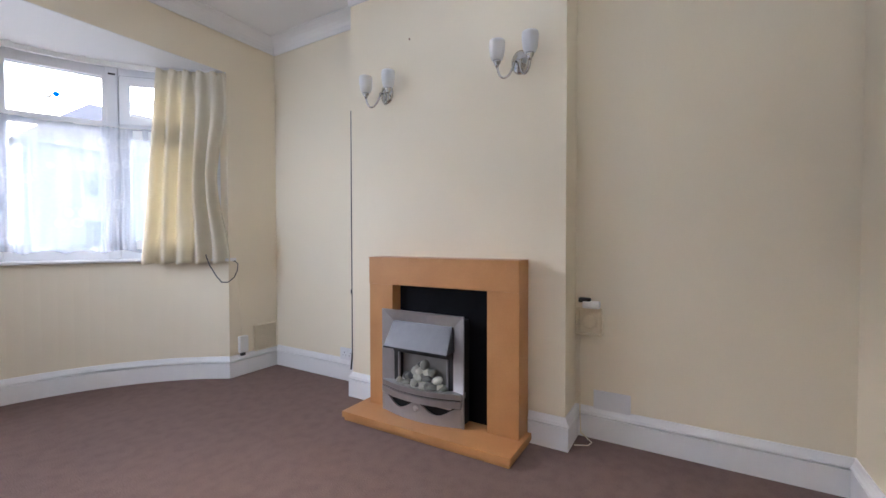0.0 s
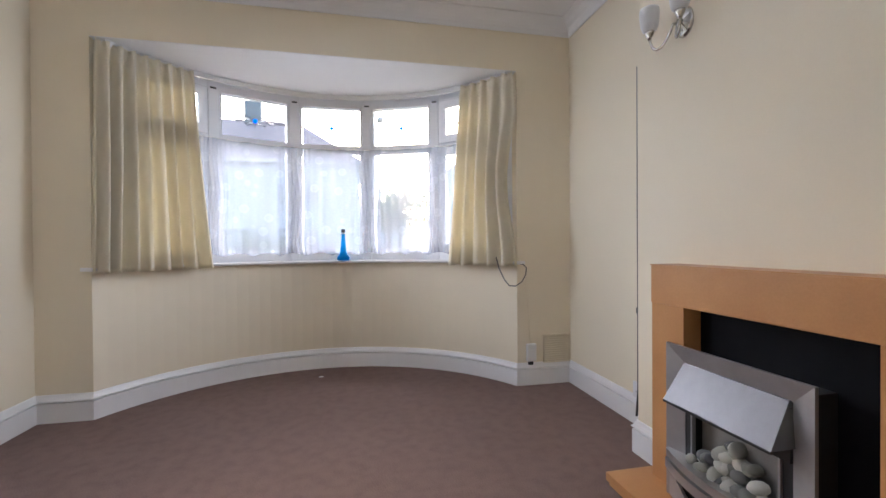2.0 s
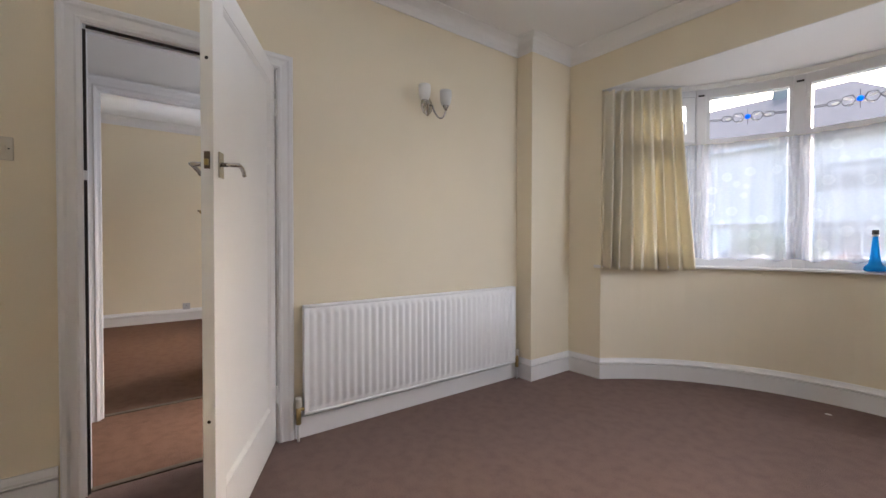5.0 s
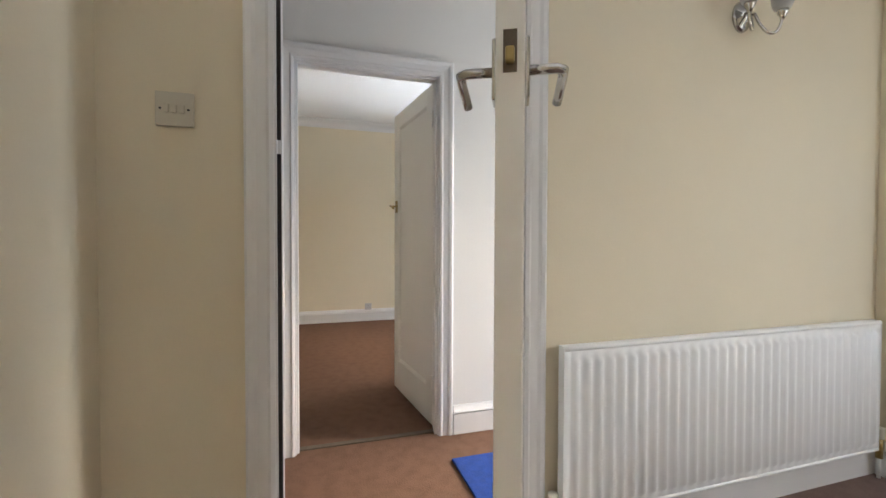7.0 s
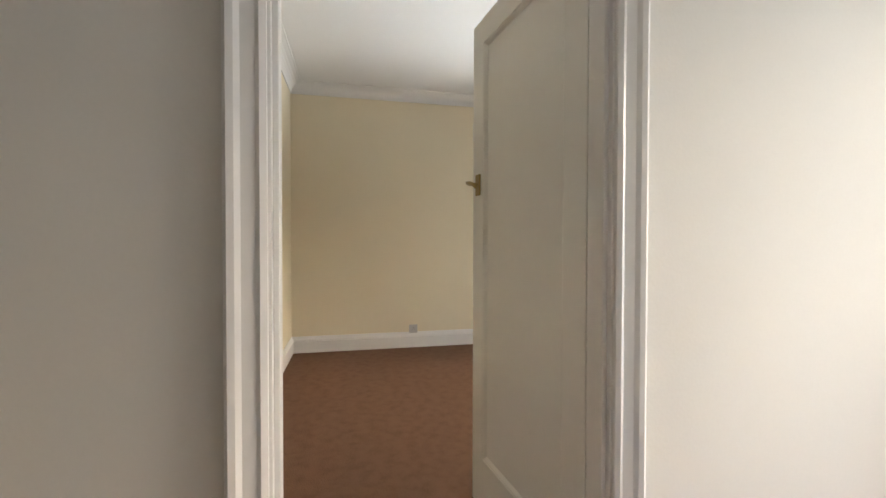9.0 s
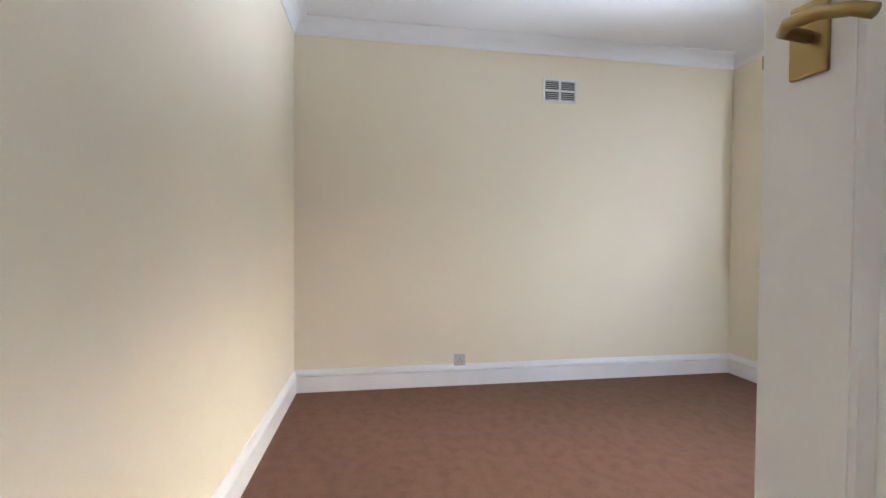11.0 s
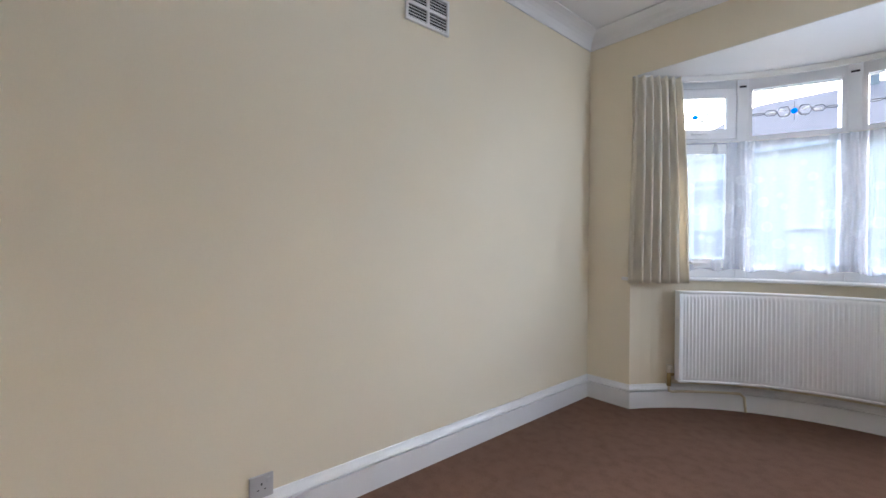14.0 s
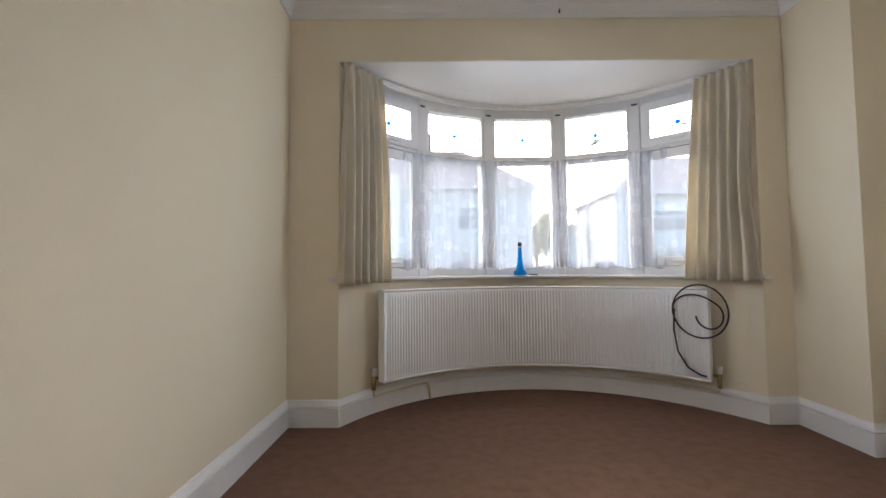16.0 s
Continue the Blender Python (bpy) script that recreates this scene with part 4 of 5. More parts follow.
# ---- curtains ----
def curtain(k, top, foot, pleats, label, material, seed, slack=0.0):
    """A pinch-pleated curtain on the bay's track. top and foot: the angles of its wall edge and its free edge, at the track and at
    the hem; slack: how far the wall edge swings away from the reveal halfway down."""
    cx, cy, r, a = bay(k)
    rng = random.Random(seed)
    ph = [rng.uniform(0, 6.28) for _ in range(8)]
    nu, nv = pleats * 14, 44
    z1, z0 = SOFFIT - 0.022, 0.852
    wide = [rng.uniform(0.7, 1.35) for _ in range(pleats)]
    ends = [sum(wide[:i]) / sum(wide) for i in range(pleats + 1)]
    deep = [rng.uniform(0.75, 1.25) for _ in range(pleats)]
    bm = bmesh.new()
    rows = []
    for j in range(nv + 1):
        v = j / nv
        z = z0 + (z1 - z0) * v
        low = (1 - v) ** 1.2
        wall_edge = radians(top[0] + (foot[0] - top[0]) * low)
        loose = slack * math.sin(math.pi * min(1.0, 1.15 * v)) ** 2
        free_edge = radians(top[1] + (foot[1] - top[1]) * low)
        head = max(0.0, (v - 0.945) / 0.055)
        row = []
        for i in range(nu + 1):
            q = min(pleats - 1, i // 14)
            u = i / nu
            local = (i - 14 * q) / 14
            # the pleats are even at the track and settle into uneven folds below
            uu = u * v + (ends[q] + (ends[q + 1] - ends[q]) * local) * (1 - v)
            swing = 0.9 * (1 - v) * math.sin(2.1 * v + ph[1] + 5 * u) + 0.35 * math.sin(4.1 * v + ph[5] + 3 * u) * (1 - head)
            fold = math.sin(2 * math.pi * (q + local) + swing)
            fold = math.copysign(abs(fold) ** 0.75, fold)
            amp = (0.020 + 0.022 * min(1.0, 2.2 * (1 - v)) * deep[q]) * (1 - 0.55 * head)
            crease = 0.005 * math.sin(2 * math.pi * pleats * 2.7 * u + ph[3] + 3 * v) * (1 - 0.5 * v) + 0.006 * head * math.sin(2 * math.pi * pleats * 3 * u + ph[6])
            e = wall_edge + (free_edge - wall_edge) * uu - radians(loose) * (1 - uu) ** 2.5
            rr = r - 0.070 - 0.028 * min(1, 3 * u) * (1 - 0.4 * head) + amp * fold + crease
            dz = 0.005 * math.sin(2 * math.pi * pleats * u + ph[4]) * (j == 0) - 0.014 * (head > 0) * (0.5 - 0.5 * math.cos(2 * math.pi * pleats * u)) * head
            row.append(bm.verts.new((cx + rr * math.sin(e), cy + rr * math.cos(e), z + dz)))
        rows.append(row)
    for a_, b_ in zip(rows, rows[1:]):
        for i in range(nu):
            bm.faces.new((a_[i], a_[i + 1], b_[i + 1], b_[i]))
    c = thing("curtain", label, "curtain", group="window curtains")
    cl = part("cloth", bm, material, c, smooth=True)
    so = cl.modifiers.new("thickness", "SOLIDIFY")
    so.thickness = 0.002
    for i in range(pleats):
        e = radians(top[0] + (top[1] - top[0]) * (i + 0.5) / pleats)
        p = Vector((cx + (r - 0.066) * math.sin(e), cy + (r - 0.066) * math.cos(e), 0))
        part("hook", tube(bmesh.new(), [p + Vector((0, 0, SOFFIT - 0.065)), p + Vector((0, 0, SOFFIT - 0.03))], 0.004, 6), PLASTIC, c)
    return c


curtain(1, (-60.5, -38.5), (-61.5, -34.5), 8, "cream unlined curtain gathered at the bay corner", CURTAIN1, 1)
curtain(1, (61.0, 43.5), (62.3, 39.5), 5, "cream unlined curtain hanging loosely askew", CURTAIN1, 2, slack=3.5)
curtain(2, (-62.0, -49.5), (-63.0, -47.0), 6, "ivory curtain with narrow folds drawn back", CURTAIN2, 3)
curtain(2, (61.0, 48.4), (62.5, 44.7), 6, "ivory curtain with loose folds drawn back", CURTAIN2, 5, slack=1.5)


def net_curtain(k):
    """Voile hung below the fanlights, with a scalloped hem and stitched motifs."""
    cx, cy, r, a = bay(k)
    n, m = 1000, 20
    posts = [radians(21.5) * (i - 2.5) for i in range(6)]
    zt, zb = 1.80, 0.925
    e0, e1 = radians(-53), radians(53)
    bm = bmesh.new()
    rows = []
    for j in range(m + 1):
        v = j / m
        row = []
        for i in range(n + 1):
            u = i / n
            off = 0.007 * math.sin(u * 190 + 2.5 * math.sin(u * 31)) * (0.5 + 0.5 * (1 - v)) + 0.004 * math.sin(u * 73 + 3 * v)
            e = e0 + (e1 - e0) * u
            near = max(math.exp(-((e - p) / 0.055) ** 2) for p in posts)
            off += near * 0.005 * math.sin(u * 620 + 2 * math.sin(9 * v)) * (0.45 + 0.55 * (1 - v))
            rr = r + 0.004 + off
            z = zb + (zt - zb) * v
            if j == 0:
                z += 0.022 * abs(math.sin(u * 44))
            row.append(bm.verts.new((cx + rr * math.sin(e), cy + rr * math.cos(e), z)))
        rows.append(row)
    for a_, b_ in zip(rows, rows[1:]):
        for i in range(n):
            bm.faces.new((a_[i], a_[i + 1], b_[i + 1], b_[i]))
    c = thing("net_curtain", "sheer white net curtain with stitched flower rings", "net curtain", group="net curtains")
    part("voile", bm, NET, c, smooth=True)
    bm = bmesh.new()
    tube(bm, [(x, y, zt) for x, y in arc(k, 0.006, e0 - 0.02, e1 + 0.02, 40)], 0.004, 6)
    part("wire", bm, PLASTIC, c)
    rng = random.Random(k)
    for i in range(9):
        e = e0 + (e1 - e0) * (i + 0.5 + rng.uniform(-0.2, 0.2)) / 9
        mm = Matrix.Translation((cx + (r + 0.022) * math.sin(e), cy + (r + 0.022) * math.cos(e), 0.965)) @ Matrix.Rotation(-e, 4, "Z")
        bm = bmesh.new()
        for q in range(7):
            ang = math.pi * (q + 0.5) / 7
            rad_ = rng.uniform(0.03, 0.05)
            pc = mm @ Matrix.Translation((rad_ * 1.3 * math.cos(ang), 0, rad_ * 0.45 * math.sin(ang))) @ Matrix.Rotation(-ang, 4, "Y") @ Matrix.Diagonal((0.017, 0.002, 0.007, 1))
            bmesh.ops.create_icosphere(bm, subdivisions=1, radius=1, matrix=pc)
        part("motif", bm, (THREADRED, THREADDARK, THREADBLUE, THREADDARK)[i % 4], c)


net_curtain(1)
net_curtain(2)


# ---- bottles on the sills ----
def bottle(x, y):
    b = thing("glass_bottle", "slim blue glass bottle with a dark stopper on the window sill", "bottle", at=(x, y, SILL), group="blue bottles")
    part("body", lathe(bmesh.new(), [(0.02, 0.0), (0.045, 0.002), (0.050, 0.010), (0.049, 0.026), (0.042, 0.036), (0.032, 0.045), (0.027, 0.065), (0.021, 0.11), (0.0155, 0.17), (0.0125, 0.205), (0.0125, 0.215)], None, 24), BLUEGLASS, b, smooth=True)
    part("stopper", lathe(bmesh.new(), [(0.013, 0.225), (0.016, 0.227), (0.016, 0.25), (0.012, 0.255)], None, 16), DARK, b, smooth=True)
    part("collar", lathe(bmesh.new(), [(0.0125, 0.215), (0.016, 0.216), (0.016, 0.225), (0.012, 0.2255)], None, 16), PLASTIC, b, smooth=True)
    return b


bottle(1.845, 0.705)
bottle(-2.755, 0.70)
pen = bmesh.new()
tube(pen, [(-2.70, 0.685, SILL + 0.006), (-2.62, 0.70, SILL + 0.006)], 0.005, 8)
tagged(part("pen", pen, DARK), "small dark pen lying on the window sill", "pen")


# ---- sockets, vents and cables ----
def plate(name, label, category, at, rz, w, h, material, sockets=0, switches=0, group=""):
    """A wall plate; local +x points away from the wall, y along it."""
    p = thing(name, label, category, group=group)
    p.matrix_basis = pose(*at, 0, 0, rz)
    part("face_plate", boxed(0, 0.010, -w / 2, w / 2, -h / 2, h / 2, bevel=0.003), material, p)
    for i in range(sockets):
        yc = (i - (sockets - 1) / 2) * 0.06
        bm = bmesh.new()
        box(bm, 0.0085, 0.0108, yc - 0.003, yc + 0.003, 0.006, 0.014)
        box(bm, 0.0085, 0.0108, yc - 0.016, yc - 0.009, -0.012, -0.008)
        box(bm, 0.0085, 0.0108, yc + 0.009, yc + 0.016, -0.012, -0.008)
        part("socket_holes", bm, DARK, p)
        part("rocker", boxed(0.009, 0.014, yc + 0.018, yc + 0.028, 0.012, 0.03, bevel=0.001), material, p)
    for i in range(switches):
        yc = (i - (switches - 1) / 2) * 0.018
        part("rocker", boxed(0.009, 0.015, yc - 0.006, yc + 0.006, -0.011, 0.011, bevel=0.002), material, p)
    if switches:
        for s in (-1, 1):
            part("screw", lathe(bmesh.new(), [(0.0032, 0.0), (0.003, 0.0015)], Matrix.Translation((0.0095, s * 0.032, 0)) @ Matrix.Rotation(radians(90), 4, "Y"), 10), DARK, p)
    return p


# the switch's beige is the shade of its wall, put into the colour
plate("light_switch", "triple light switch beside the door, coloured beige for the shade there", "light switch", (0.0, -3.307, 1.41), 0, 0.088, 0.088, AGEDSHADE, switches=3)
plate("power_socket", "grey single power socket just over the skirting", "socket", (-4.30, -2.29, 0.188), 0, 0.086, 0.086, GREYPLASTIC, sockets=1)
plate("power_socket", "pale grey blank double socket plate over the skirting", "socket", (3.48, -2.58, 0.200), 180, 0.175, 0.095, PALEGREY)
plate("power_socket", "pale double power socket low in the alcove", "socket", (3.48, -0.79, 0.19), 180, 0.146, 0.086, PALEGREY, sockets=2)

# painted junction box with a white plug on top
jb = thing("junction_box", "cream painted timber box with a plug on top", "junction box", at=(3.48, -2.47, 0.54))
part("back_board", boxed(-0.012, 0, -0.062, 0.062, 0.0, 0.125), OLDCREAM, jb)
for y0, y1, za, zb in ((-0.062, -0.046, 0.0, 0.125), (0.046, 0.062, 0.0, 0.125), (-0.046, 0.046, 0.109, 0.125)):
    part("rim", boxed(-0.026, -0.012, y0, y1, za, zb, bevel=0.002), OLDCREAM, jb)
part("shelf", boxed(-0.04, 0, -0.066, 0.066, -0.012, 0.0, bevel=0.003), OLDCREAM, jb)
part("cover_disc", lathe(bmesh.new(), [(0.034, 0.0), (0.034, 0.005), (0.030, 0.007)], Matrix.Translation((-0.0115, 0, 0.055)) @ Matrix.Rotation(radians(-90), 4, "Y"), 24), OLDCREAM, jb)
part("plug", boxed(-0.045, -0.004, -0.055, 0.03, 0.127, 0.165, bevel=0.01), PLASTIC, jb, "white plastic plug")
part("plug_top", boxed(-0.04, -0.008, -0.01, 0.05, 0.155, 0.18, bevel=0.008), DARK, jb, "black plug top")
bm = bmesh.new()
tube(bm, [(3.47, -2.425, 0.53), (3.472, -2.42, 0.4), (3.471, -2.425, 0.2), (3.452, -2.43, 0.12), (3.43, -2.44, 0.03), (3.40, -2.50, 0.006), (3.36, -2.49, 0.006), (3.33, -2.43, 0.006)], 0.003, 6)
tagged(part("flex_cable", bm, CREAM, smooth=True), "thin cream painted cable running down to the carpet", "cable")

bm = bmesh.new()
tube(bm, [(3.279, -1.0215, 1.85), (3.279, -1.0195, 1.2), (3.279, -1.0205, 0.7), (3.279, -1.0195, 0.3), (3.281, -1.003, 0.165)], 0.0055, 8)
ac = tagged(part("aerial_cable", bm, DARK, smooth=True), "black cable running down beside the chimney breast", "cable")
part("connector", boxed(3.271, 3.287, -1.03, -1.012, 0.665, 0.695, bevel=0.004), DARK, ac)


def louvre(name, label, at, rz, w, h, material, slot_mat, cols, rows_):
    v = thing(name, label, "air vent")
    v.matrix_basis = pose(*at, 0, 0, rz)
    part("backing", boxed(0, 0.004, -w / 2 + 0.004, w / 2 - 0.004, -h / 2 + 0.004, h / 2 - 0.004), slot_mat, v)
    b = 0.014 if cols > 1 else 0.005
    t_ = 0.0019 if cols > 1 else 0.0042
    bm = bmesh.new()
    box(bm, 0.0, 0.014, -w / 2, w / 2, h / 2 - b, h / 2)
    box(bm, 0.0, 0.014, -w / 2, w / 2, -h / 2, -h / 2 + b)
    for s in (-1, 1):
        box(bm, 0.0, 0.014, s * w / 2, s * (w / 2 - b), -h / 2 + b, h / 2 - b)
    if cols > 1:
        box(bm, 0.0, 0.013, -0.008, 0.008, -h / 2 + b, h / 2 - b)
        box(bm, 0.0, 0.0125, -w / 2 + b, w / 2 - b, -0.008, 0.008)
    part("frame", bm, material, v)
    for i in range(rows_):
        z = -h / 2 + b + (h - 2 * b) * (i + 0.5) / rows_
        bm = boxed(-0.001, 0.001, -w / 2 + b, w / 2 - b, -t_, t_)
        bmesh.ops.transform(bm, matrix=pose(0.008, 0, z, 0, 35, 0), verts=bm.verts)
        part("slat", bm, material, v)
    return v


louvre("wall_vent", "white plastic louvred vent high on a cream wall", (-4.30, -1.522, 2.235), 0, 0.268, 0.175, PLASTIC, DARK, 2, 10)
louvre("wall_vent", "cream painted louvred vent low in the corner", (3.368, 0.0, 0.252), -90, 0.205, 0.20, CREAM, CREAM, 1, 12)

tb = thing("telephone_box", "white plastic telephone box on the wall with a short plug", "telephone box", at=(3.168, 0.0, 0.16))
part("body", boxed(-0.035, 0.035, -0.03, 0, 0.01, 0.135, bevel=0.006), PLASTIC, tb)
part("plug", boxed(-0.022, 0.012, -0.026, -0.002, -0.015, 0.01, bevel=0.004), DARK, tb)
bm = bmesh.new()
tube(bm, [(2.93, 0.06, 0.93), (2.94, 0.02, 0.84), (2.965, -0.022, 0.76), (3.0, -0.025, 0.715), (3.05, -0.02, 0.71), (3.10, -0.016, 0.74), (3.13, -0.012, 0.79), (3.135, -0.012, 0.84), (3.11, -0.012, 0.862), (3.07, -0.02, 0.868)], 0.004, 7)
tagged(part("flex_cable", bm, CABLE, smooth=True), "grey cable looping out below the curtain", "cable")
bm = bmesh.new()
tube(bm, [(3.128, -0.008, 0.76), (3.15, -0.004, 0.6), (3.16, -0.004, 0.4), (3.165, -0.008, 0.294)], 0.0025, 6)
tagged(part("telephone_wire", bm, CREAM, smooth=True), "thin cream wire down to the telephone box", "cable")

# black flex coiled over the curved radiator
bm = bmesh.new()
pts = []
for i in range(110):
    u = i / 109
    # one wide turn, then a small one hanging inside it
    k = min(1.0, max(0.0, (u - 0.52) / 0.16))
    k = k * k * (3 - 2 * k)
    ang = 3.3 - u * 12.6
    rad_ = 0.172 - 0.085 * k
    s_ = L2 - 0.038 + 0.055 * k + rad_ * 0.97 * math.cos(ang)
    pts.append(bow(s_, 0.135 + 0.010 * math.sin(u * 11), 0.652 - 0.022 * k + rad_ * math.sin(ang)))
tube(bm, pts, 0.0055, 7)
tube(bm, [bow(L2 - 0.195, 0.138, 0.66), bow(L2 - 0.20, 0.138, 0.52), bow(L2 - 0.18, 0.137, 0.38), bow(L2 - 0.12, 0.137, 0.28), bow(L2 - 0.05, 0.137, 0.245), bow(L2 - 0.01, 0.137, 0.24)], 0.0055, 7)
tagged(part("coiled_flex", bm, DARK, smooth=True), "black flex coiled and hung over the radiator", "cable")
plate("valve_socket", "small cream box by the radiator valve", "cable box", (-1.475, 0.11, 0.19), 232, 0.07, 0.045, CREAM)

bm = bmesh.new()
tube(bm, [(-2.62, -0.02, 2.535), (-2.62, -0.03, 2.545), (-2.62, -0.035, 2.53), (-2.62, -0.03, 2.52)], 0.004, 6)
tube(bm, [(-2.62, 0.0, 2.53), (-2.62, -0.022, 2.535)], 0.004, 6)
tagged(part("hook", bm, DARK), "small dark hook under the coving", "hook")
tagged(part("wall_plug", lathe(bmesh.new(), [(0.006, 0), (0.005, 0.004)], Matrix.Translation((3.27, -1.49, 2.19)) @ Matrix.Rotation(radians(-90), 4, "Y"), 10), BRICKRED), "small brown wall plug stuck in the chimney breast", "wall plug")
bm = bmesh.new()
bmesh.ops.create_icosphere(bm, subdivisions=2, radius=1, matrix=Matrix.Translation((1.68, 0.50, 0.004)) @ Matrix.Diagonal((0.018, 0.009, 0.004, 1)))
tagged(part("paper_scrap", bm, PLASTIC), "tiny pale scrap of paper lying on the carpet", "paper scrap")


# ---- outside ----
structure("ground", boxed(-400, 400, -400, 400, -0.5, -0.25), LAWN, "grass and gardens reaching to the distance", "ground")
structure("pavement", boxed(-120, 120, 5.5, 7.6, -0.26, -0.20), PAVING, "concrete slab pavement along the street", "pavement")
structure("road", boxed(-120, 120, 7.75, 14.2, -0.26, -0.24), ASPHALT, "asphalt residential road", "road")
structure("kerb", boxed(-120, 120, 7.6, 7.75, -0.26, -0.19, bevel=0.01), PAVING, "concrete kerb", "kerb")
structure("kerb", boxed(-120, 120, 14.2, 14.35, -0.26, -0.19, bevel=0.01), PAVING, "concrete kerb on the far side", "kerb")
structure("pavement", boxed(-120, 120, 14.35, 16.4, -0.26, -0.20), PAVING, "concrete slab pavement on the far side", "pavement")
structure("porch_floor", boxed(-0.92, -0.10, -0.36, 5.5, -0.26, -0.06), PAVING, "concrete path up to the front door", "path")
# unseen below the sills; dark so that less light bounces onto the bay ceilings
structure("front_garden", boxed(-4.5, 3.7, 1.2, 5.2, -0.26, -0.235), ASPHALT, "front garden out of view, darkened to lessen bounced light", "paving")
for x0, x1 in ((-9, -1.4), (0.4, 9)):
    gw = thing("garden_wall", "low red brick garden wall with concrete coping", "garden wall", at=((x0 + x1) / 2, 5.3, -0.25))
    h = (x1 - x0) / 2
    part("brickwork", boxed(-h, h, -0.11, 0.11, 0, 0.55), BRICKRED, gw)
    part("coping", boxed(-h - 0.02, h + 0.02, -0.14, 0.14, 0.55, 0.61, bevel=0.01), PAVING, gw)


def house(x0, x1, y0, eave, ridge, label, chimney):
    """A semi-detached house that faces -y, with a hipped roof."""
    hs = thing("house", label, "house", at=((x0 + x1) / 2, y0, -0.25), group="houses across the street")
    w, d = (x1 - x0) / 2, 8.0
    part("wall", boxed(-w, w, 0, d, 0, eave + 0.25), RENDERED, hs)
    bm = bmesh.new()
    o = 0.35
    ez, rz = eave + 0.25, ridge + 0.25
    lo = [bm.verts.new(p) for p in ((-w - o, -o, ez), (w + o, -o, ez), (w + o, d + o, ez), (-w - o, d + o, ez))]
    hi = [bm.verts.new((-w + d / 2, d / 2, rz)), bm.verts.new((w - d / 2, d / 2, rz))]
    bm.faces.new((lo[0], lo[1], hi[1], hi[0]))
    bm.faces.new((lo[1], lo[2], hi[1]))
    bm.faces.new((lo[2], lo[3], hi[0], hi[1]))
    bm.faces.new((lo[3], lo[0], hi[0]))
    bm.faces.new(lo[::-1])
    roof = part("roof", bm, TILEROOF, hs)
    part("gutter", boxed(-w - o, w + o, -o - 0.1, -o, ez - 0.12, ez - 0.02), UPVC, hs)
    part("chimney", boxed(chimney - 0.5, chimney + 0.5, d / 2 - 0.3, d / 2 + 0.3, rz - 0.6, rz + 1.2), PAVING, roof)
    for s in (-1, 1):
        for z0, z1 in ((0.9, 2.3), (3.6, 4.9)):
            xc = s * w * 0.55
            win = part("window", boxed(xc - 1.25, xc + 1.25, -0.35, 0.02, z0 - 0.1, z1 + 0.1), UPVC, hs)
            for i in range(3):
                xa = xc - 1.17 + i * 0.79
                part("pane", boxed(xa, xa + 0.73, -0.362, -0.352, z0, z1 - 0.42), DARKGLASS, win)
                part("pane", boxed(xa, xa + 0.73, -0.362, -0.352, z1 - 0.34, z1), DARKGLASS, win)
        # rendered bay joining the two windows, with a hung apron and a downpipe
        xc = s * w * 0.55
        part("bay_apron", boxed(xc - 1.3, xc + 1.3, -0.30, 0.02, 2.42, 3.48), RENDERED, hs)
        part("plinth", boxed(xc - 1.3, xc + 1.3, -0.30, 0.02, 0.0, 0.78), BRICKRED, hs, "red brick plinth")
        part("downpipe", tube(bmesh.new(), [(s * (w - 0.25), -0.06, 0.0), (s * (w - 0.25), -0.06, ez - 0.1)], 0.05, 8), UPVC, hs)
        part("porch_roof", boxed(s * 0.15, s * 1.45, -0.75, 0.0, 2.25, 2.40, bevel=0.02), UPVC, hs)
        part("door", boxed(s * 0.35, s * 1.25, -0.02, 0.02, 0.1, 2.1), UPVC, hs)
    return hs


DARKGLASS = mat("grey_far_glass", (0.17, 0.18, 0.19), rough=0.15, var=0.2)
house(-13.0, 2.1, 22.4, 5.9, 9.3, "pale rendered pair of houses with brown hipped roof", 0.82)
house(8.0, 23.0, 24.5, 5.9, 9.3, "pale rendered pair of houses with brown hipped roof", 15.5)
house(-31.0, -17.0, 22.4, 5.9, 9.3, "pale rendered pair of houses with brown hipped roof", -24.0)


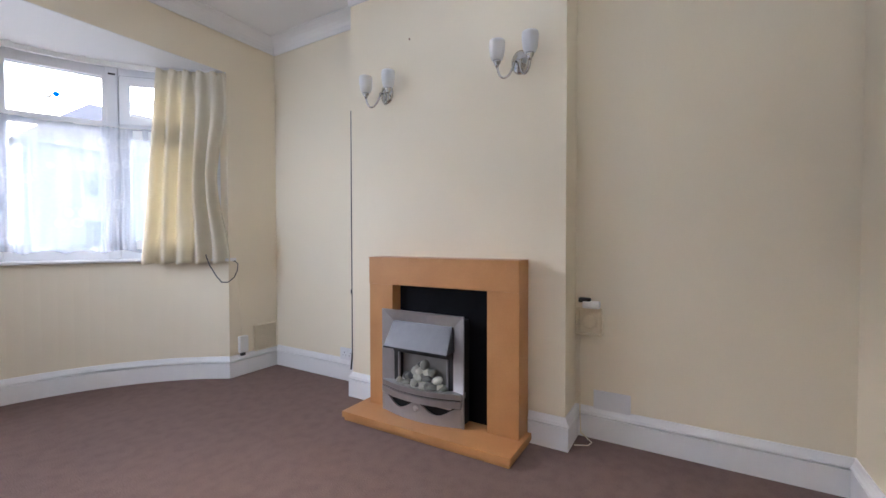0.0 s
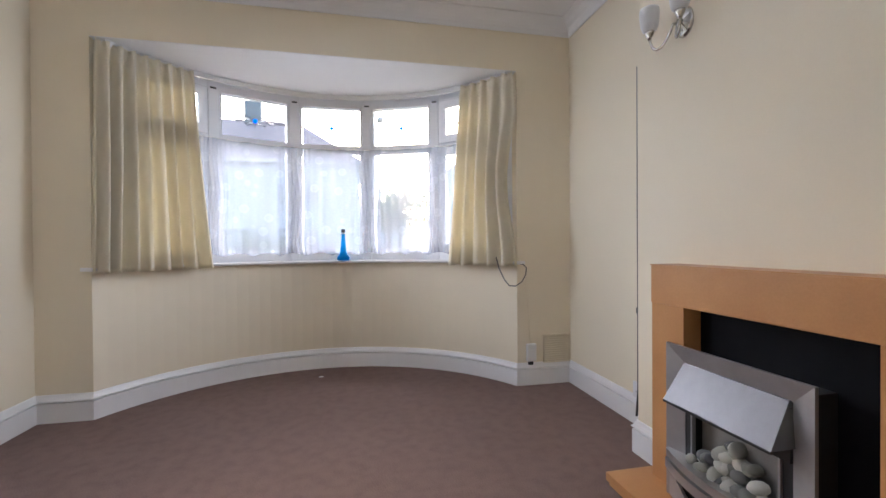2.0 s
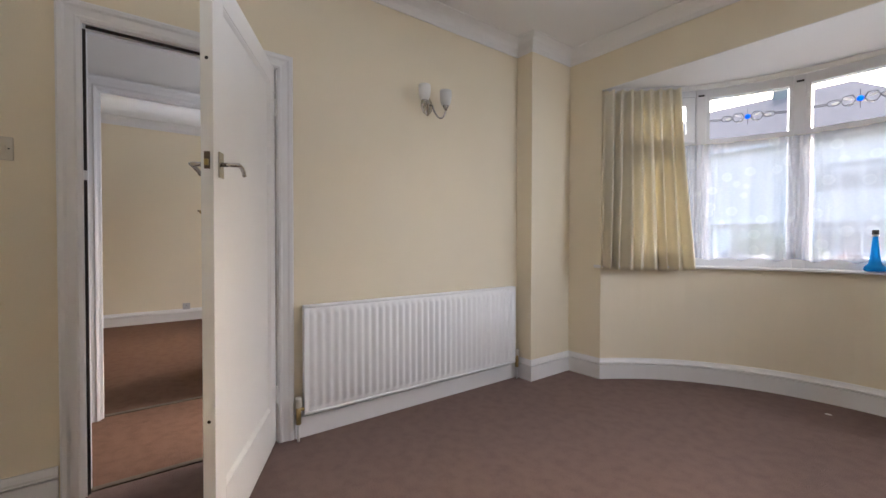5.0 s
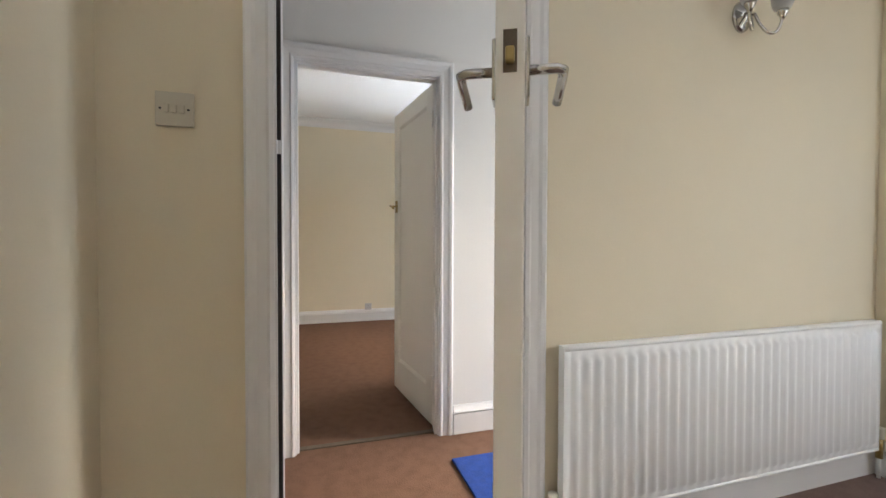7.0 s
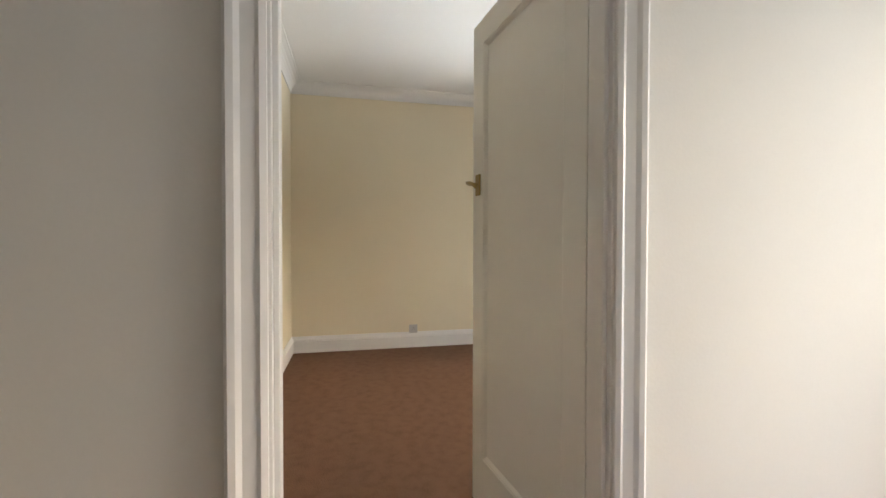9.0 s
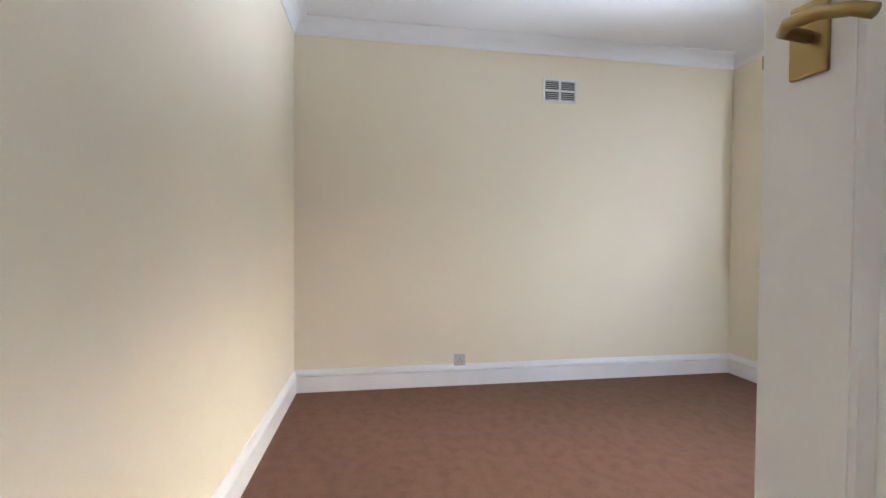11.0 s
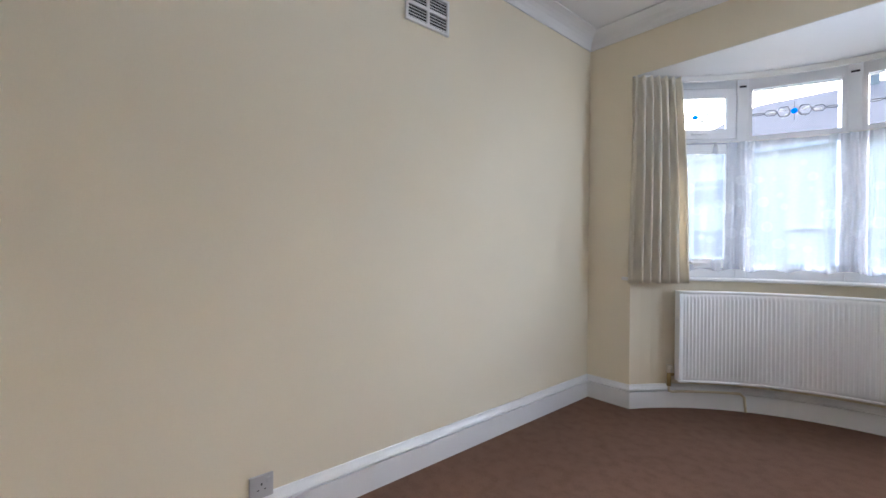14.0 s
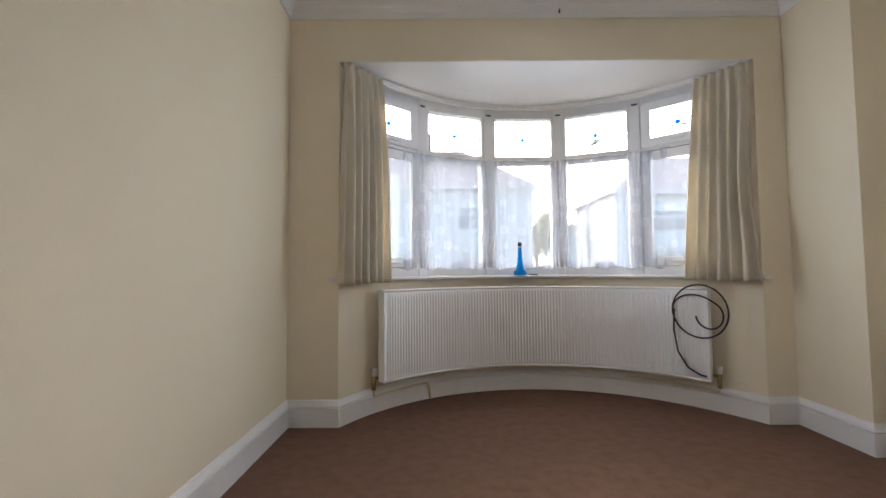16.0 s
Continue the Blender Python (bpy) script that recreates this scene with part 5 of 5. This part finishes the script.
def tree(x, y, height, seed, label):
    """Trunk and limbs with a crown of many small leaf clumps."""
    rng = random.Random(seed)
    t = thing("tree", label, "tree", at=(x, y, -0.25))
    bm = bmesh.new()
    tube(bm, [(0, 0, 0), (0.03, 0, height * 0.25), (-0.03, 0.05, height * 0.45)], height * 0.022, 8)
    tips = []
    for i in range(9):
        ang = i * 2.4
        tip = Vector((math.cos(ang) * height * rng.uniform(0.12, 0.3), math.sin(ang) * height * rng.uniform(0.12, 0.3), height * rng.uniform(0.5, 0.9)))
        tube(bm, [(0, 0, height * 0.3), tuple(tip * 0.6 + Vector((0, 0, height * 0.12))), tuple(tip)], height * 0.007, 5)
        tips.append(tip)
    part("trunk", bm, BARK, t)
    verts, faces = [], []
    for i in range(2600):
        c = rng.choice(tips) + Vector((rng.gauss(0, 1), rng.gauss(0, 1), rng.gauss(0, 0.9))) * height * 0.085
        q = Euler((rng.uniform(0, 6), rng.uniform(0, 6), rng.uniform(0, 6))).to_matrix()
        s = height * 0.02 * rng.uniform(0.6, 1.3)
        k = len(verts)
        verts += [tuple(c + q @ Vector(p)) for p in ((-s, 0, 0), (0, -s * 0.5, 0.02), (s, 0, 0), (0, s * 0.5, 0.02))]
        faces.append((k, k + 1, k + 2, k + 3))
    me = bpy.data.meshes.new("crown")
    me.from_pydata(verts, [], faces)
    me.materials.append(LEAF)
    new("crown", me).parent = t
    return t


BARK = mat("bark", (0.11, 0.085, 0.065), rough=0.95, var=0.3, scale=10, bump=0.01, bump_scale=40)
LEAF = cloth_mat("leaves", (0.05, 0.08, 0.035), (0.07, 0.12, 0.045), 0.25)
tree(4.6, 33.0, 6.5, 1, "leafy garden tree between the houses")
tree(6.3, 40.0, 8.0, 2, "leafy garden tree beyond the houses")
tree(0.50, 3.9, 1.45, 5, "leafy garden shrub beside the front path")
house(-4.0, 9.0, 58.0, 5.4, 8.4, "distant pale rendered pair of houses beyond the side street", 2.0)
house(14.0, 30.0, 62.0, 5.4, 8.4, "distant pale rendered pair of houses beyond the side street", -1.0)

# far garden walls and a street lamp on the far pavement
for x0, x1 in ((-31, -17.6), (-12.6, -6.5), (-4.5, 2.0), (8.2, 14.5), (16.5, 23)):
    gw = thing("garden_wall", "low rendered garden wall across the street", "garden wall", at=((x0 + x1) / 2, 16.6, -0.25), group="garden walls across the street")
    h = (x1 - x0) / 2
    part("wall", boxed(-h, h, -0.11, 0.11, 0, 0.85), RENDERED, gw)
    part("coping", boxed(-h - 0.02, h + 0.02, -0.14, 0.14, 0.85, 0.92, bevel=0.01), PAVING, gw)
lamp_post = thing("street_lamp", "grey steel street lamp on the far pavement, unlit", "street lamp", at=(2.9, 15.2, -0.2))
part("base", lathe(bmesh.new(), [(0.10, 0.0), (0.10, 1.1), (0.065, 1.2)], None, 14), STEEL, lamp_post, smooth=True)
part("pole", lathe(bmesh.new(), [(0.06, 1.2), (0.04, 6.0)], None, 12), STEEL, lamp_post, smooth=True)
part("arm", tube(bmesh.new(), [(0, 0, 5.95), (0, -0.25, 6.2), (0, -0.8, 6.3)], 0.03, 8), STEEL, lamp_post, smooth=True)
part("lantern", boxed(-0.12, 0.12, -1.25, -0.75, 6.24, 6.38, bevel=0.04), GREYPLASTIC, lamp_post)
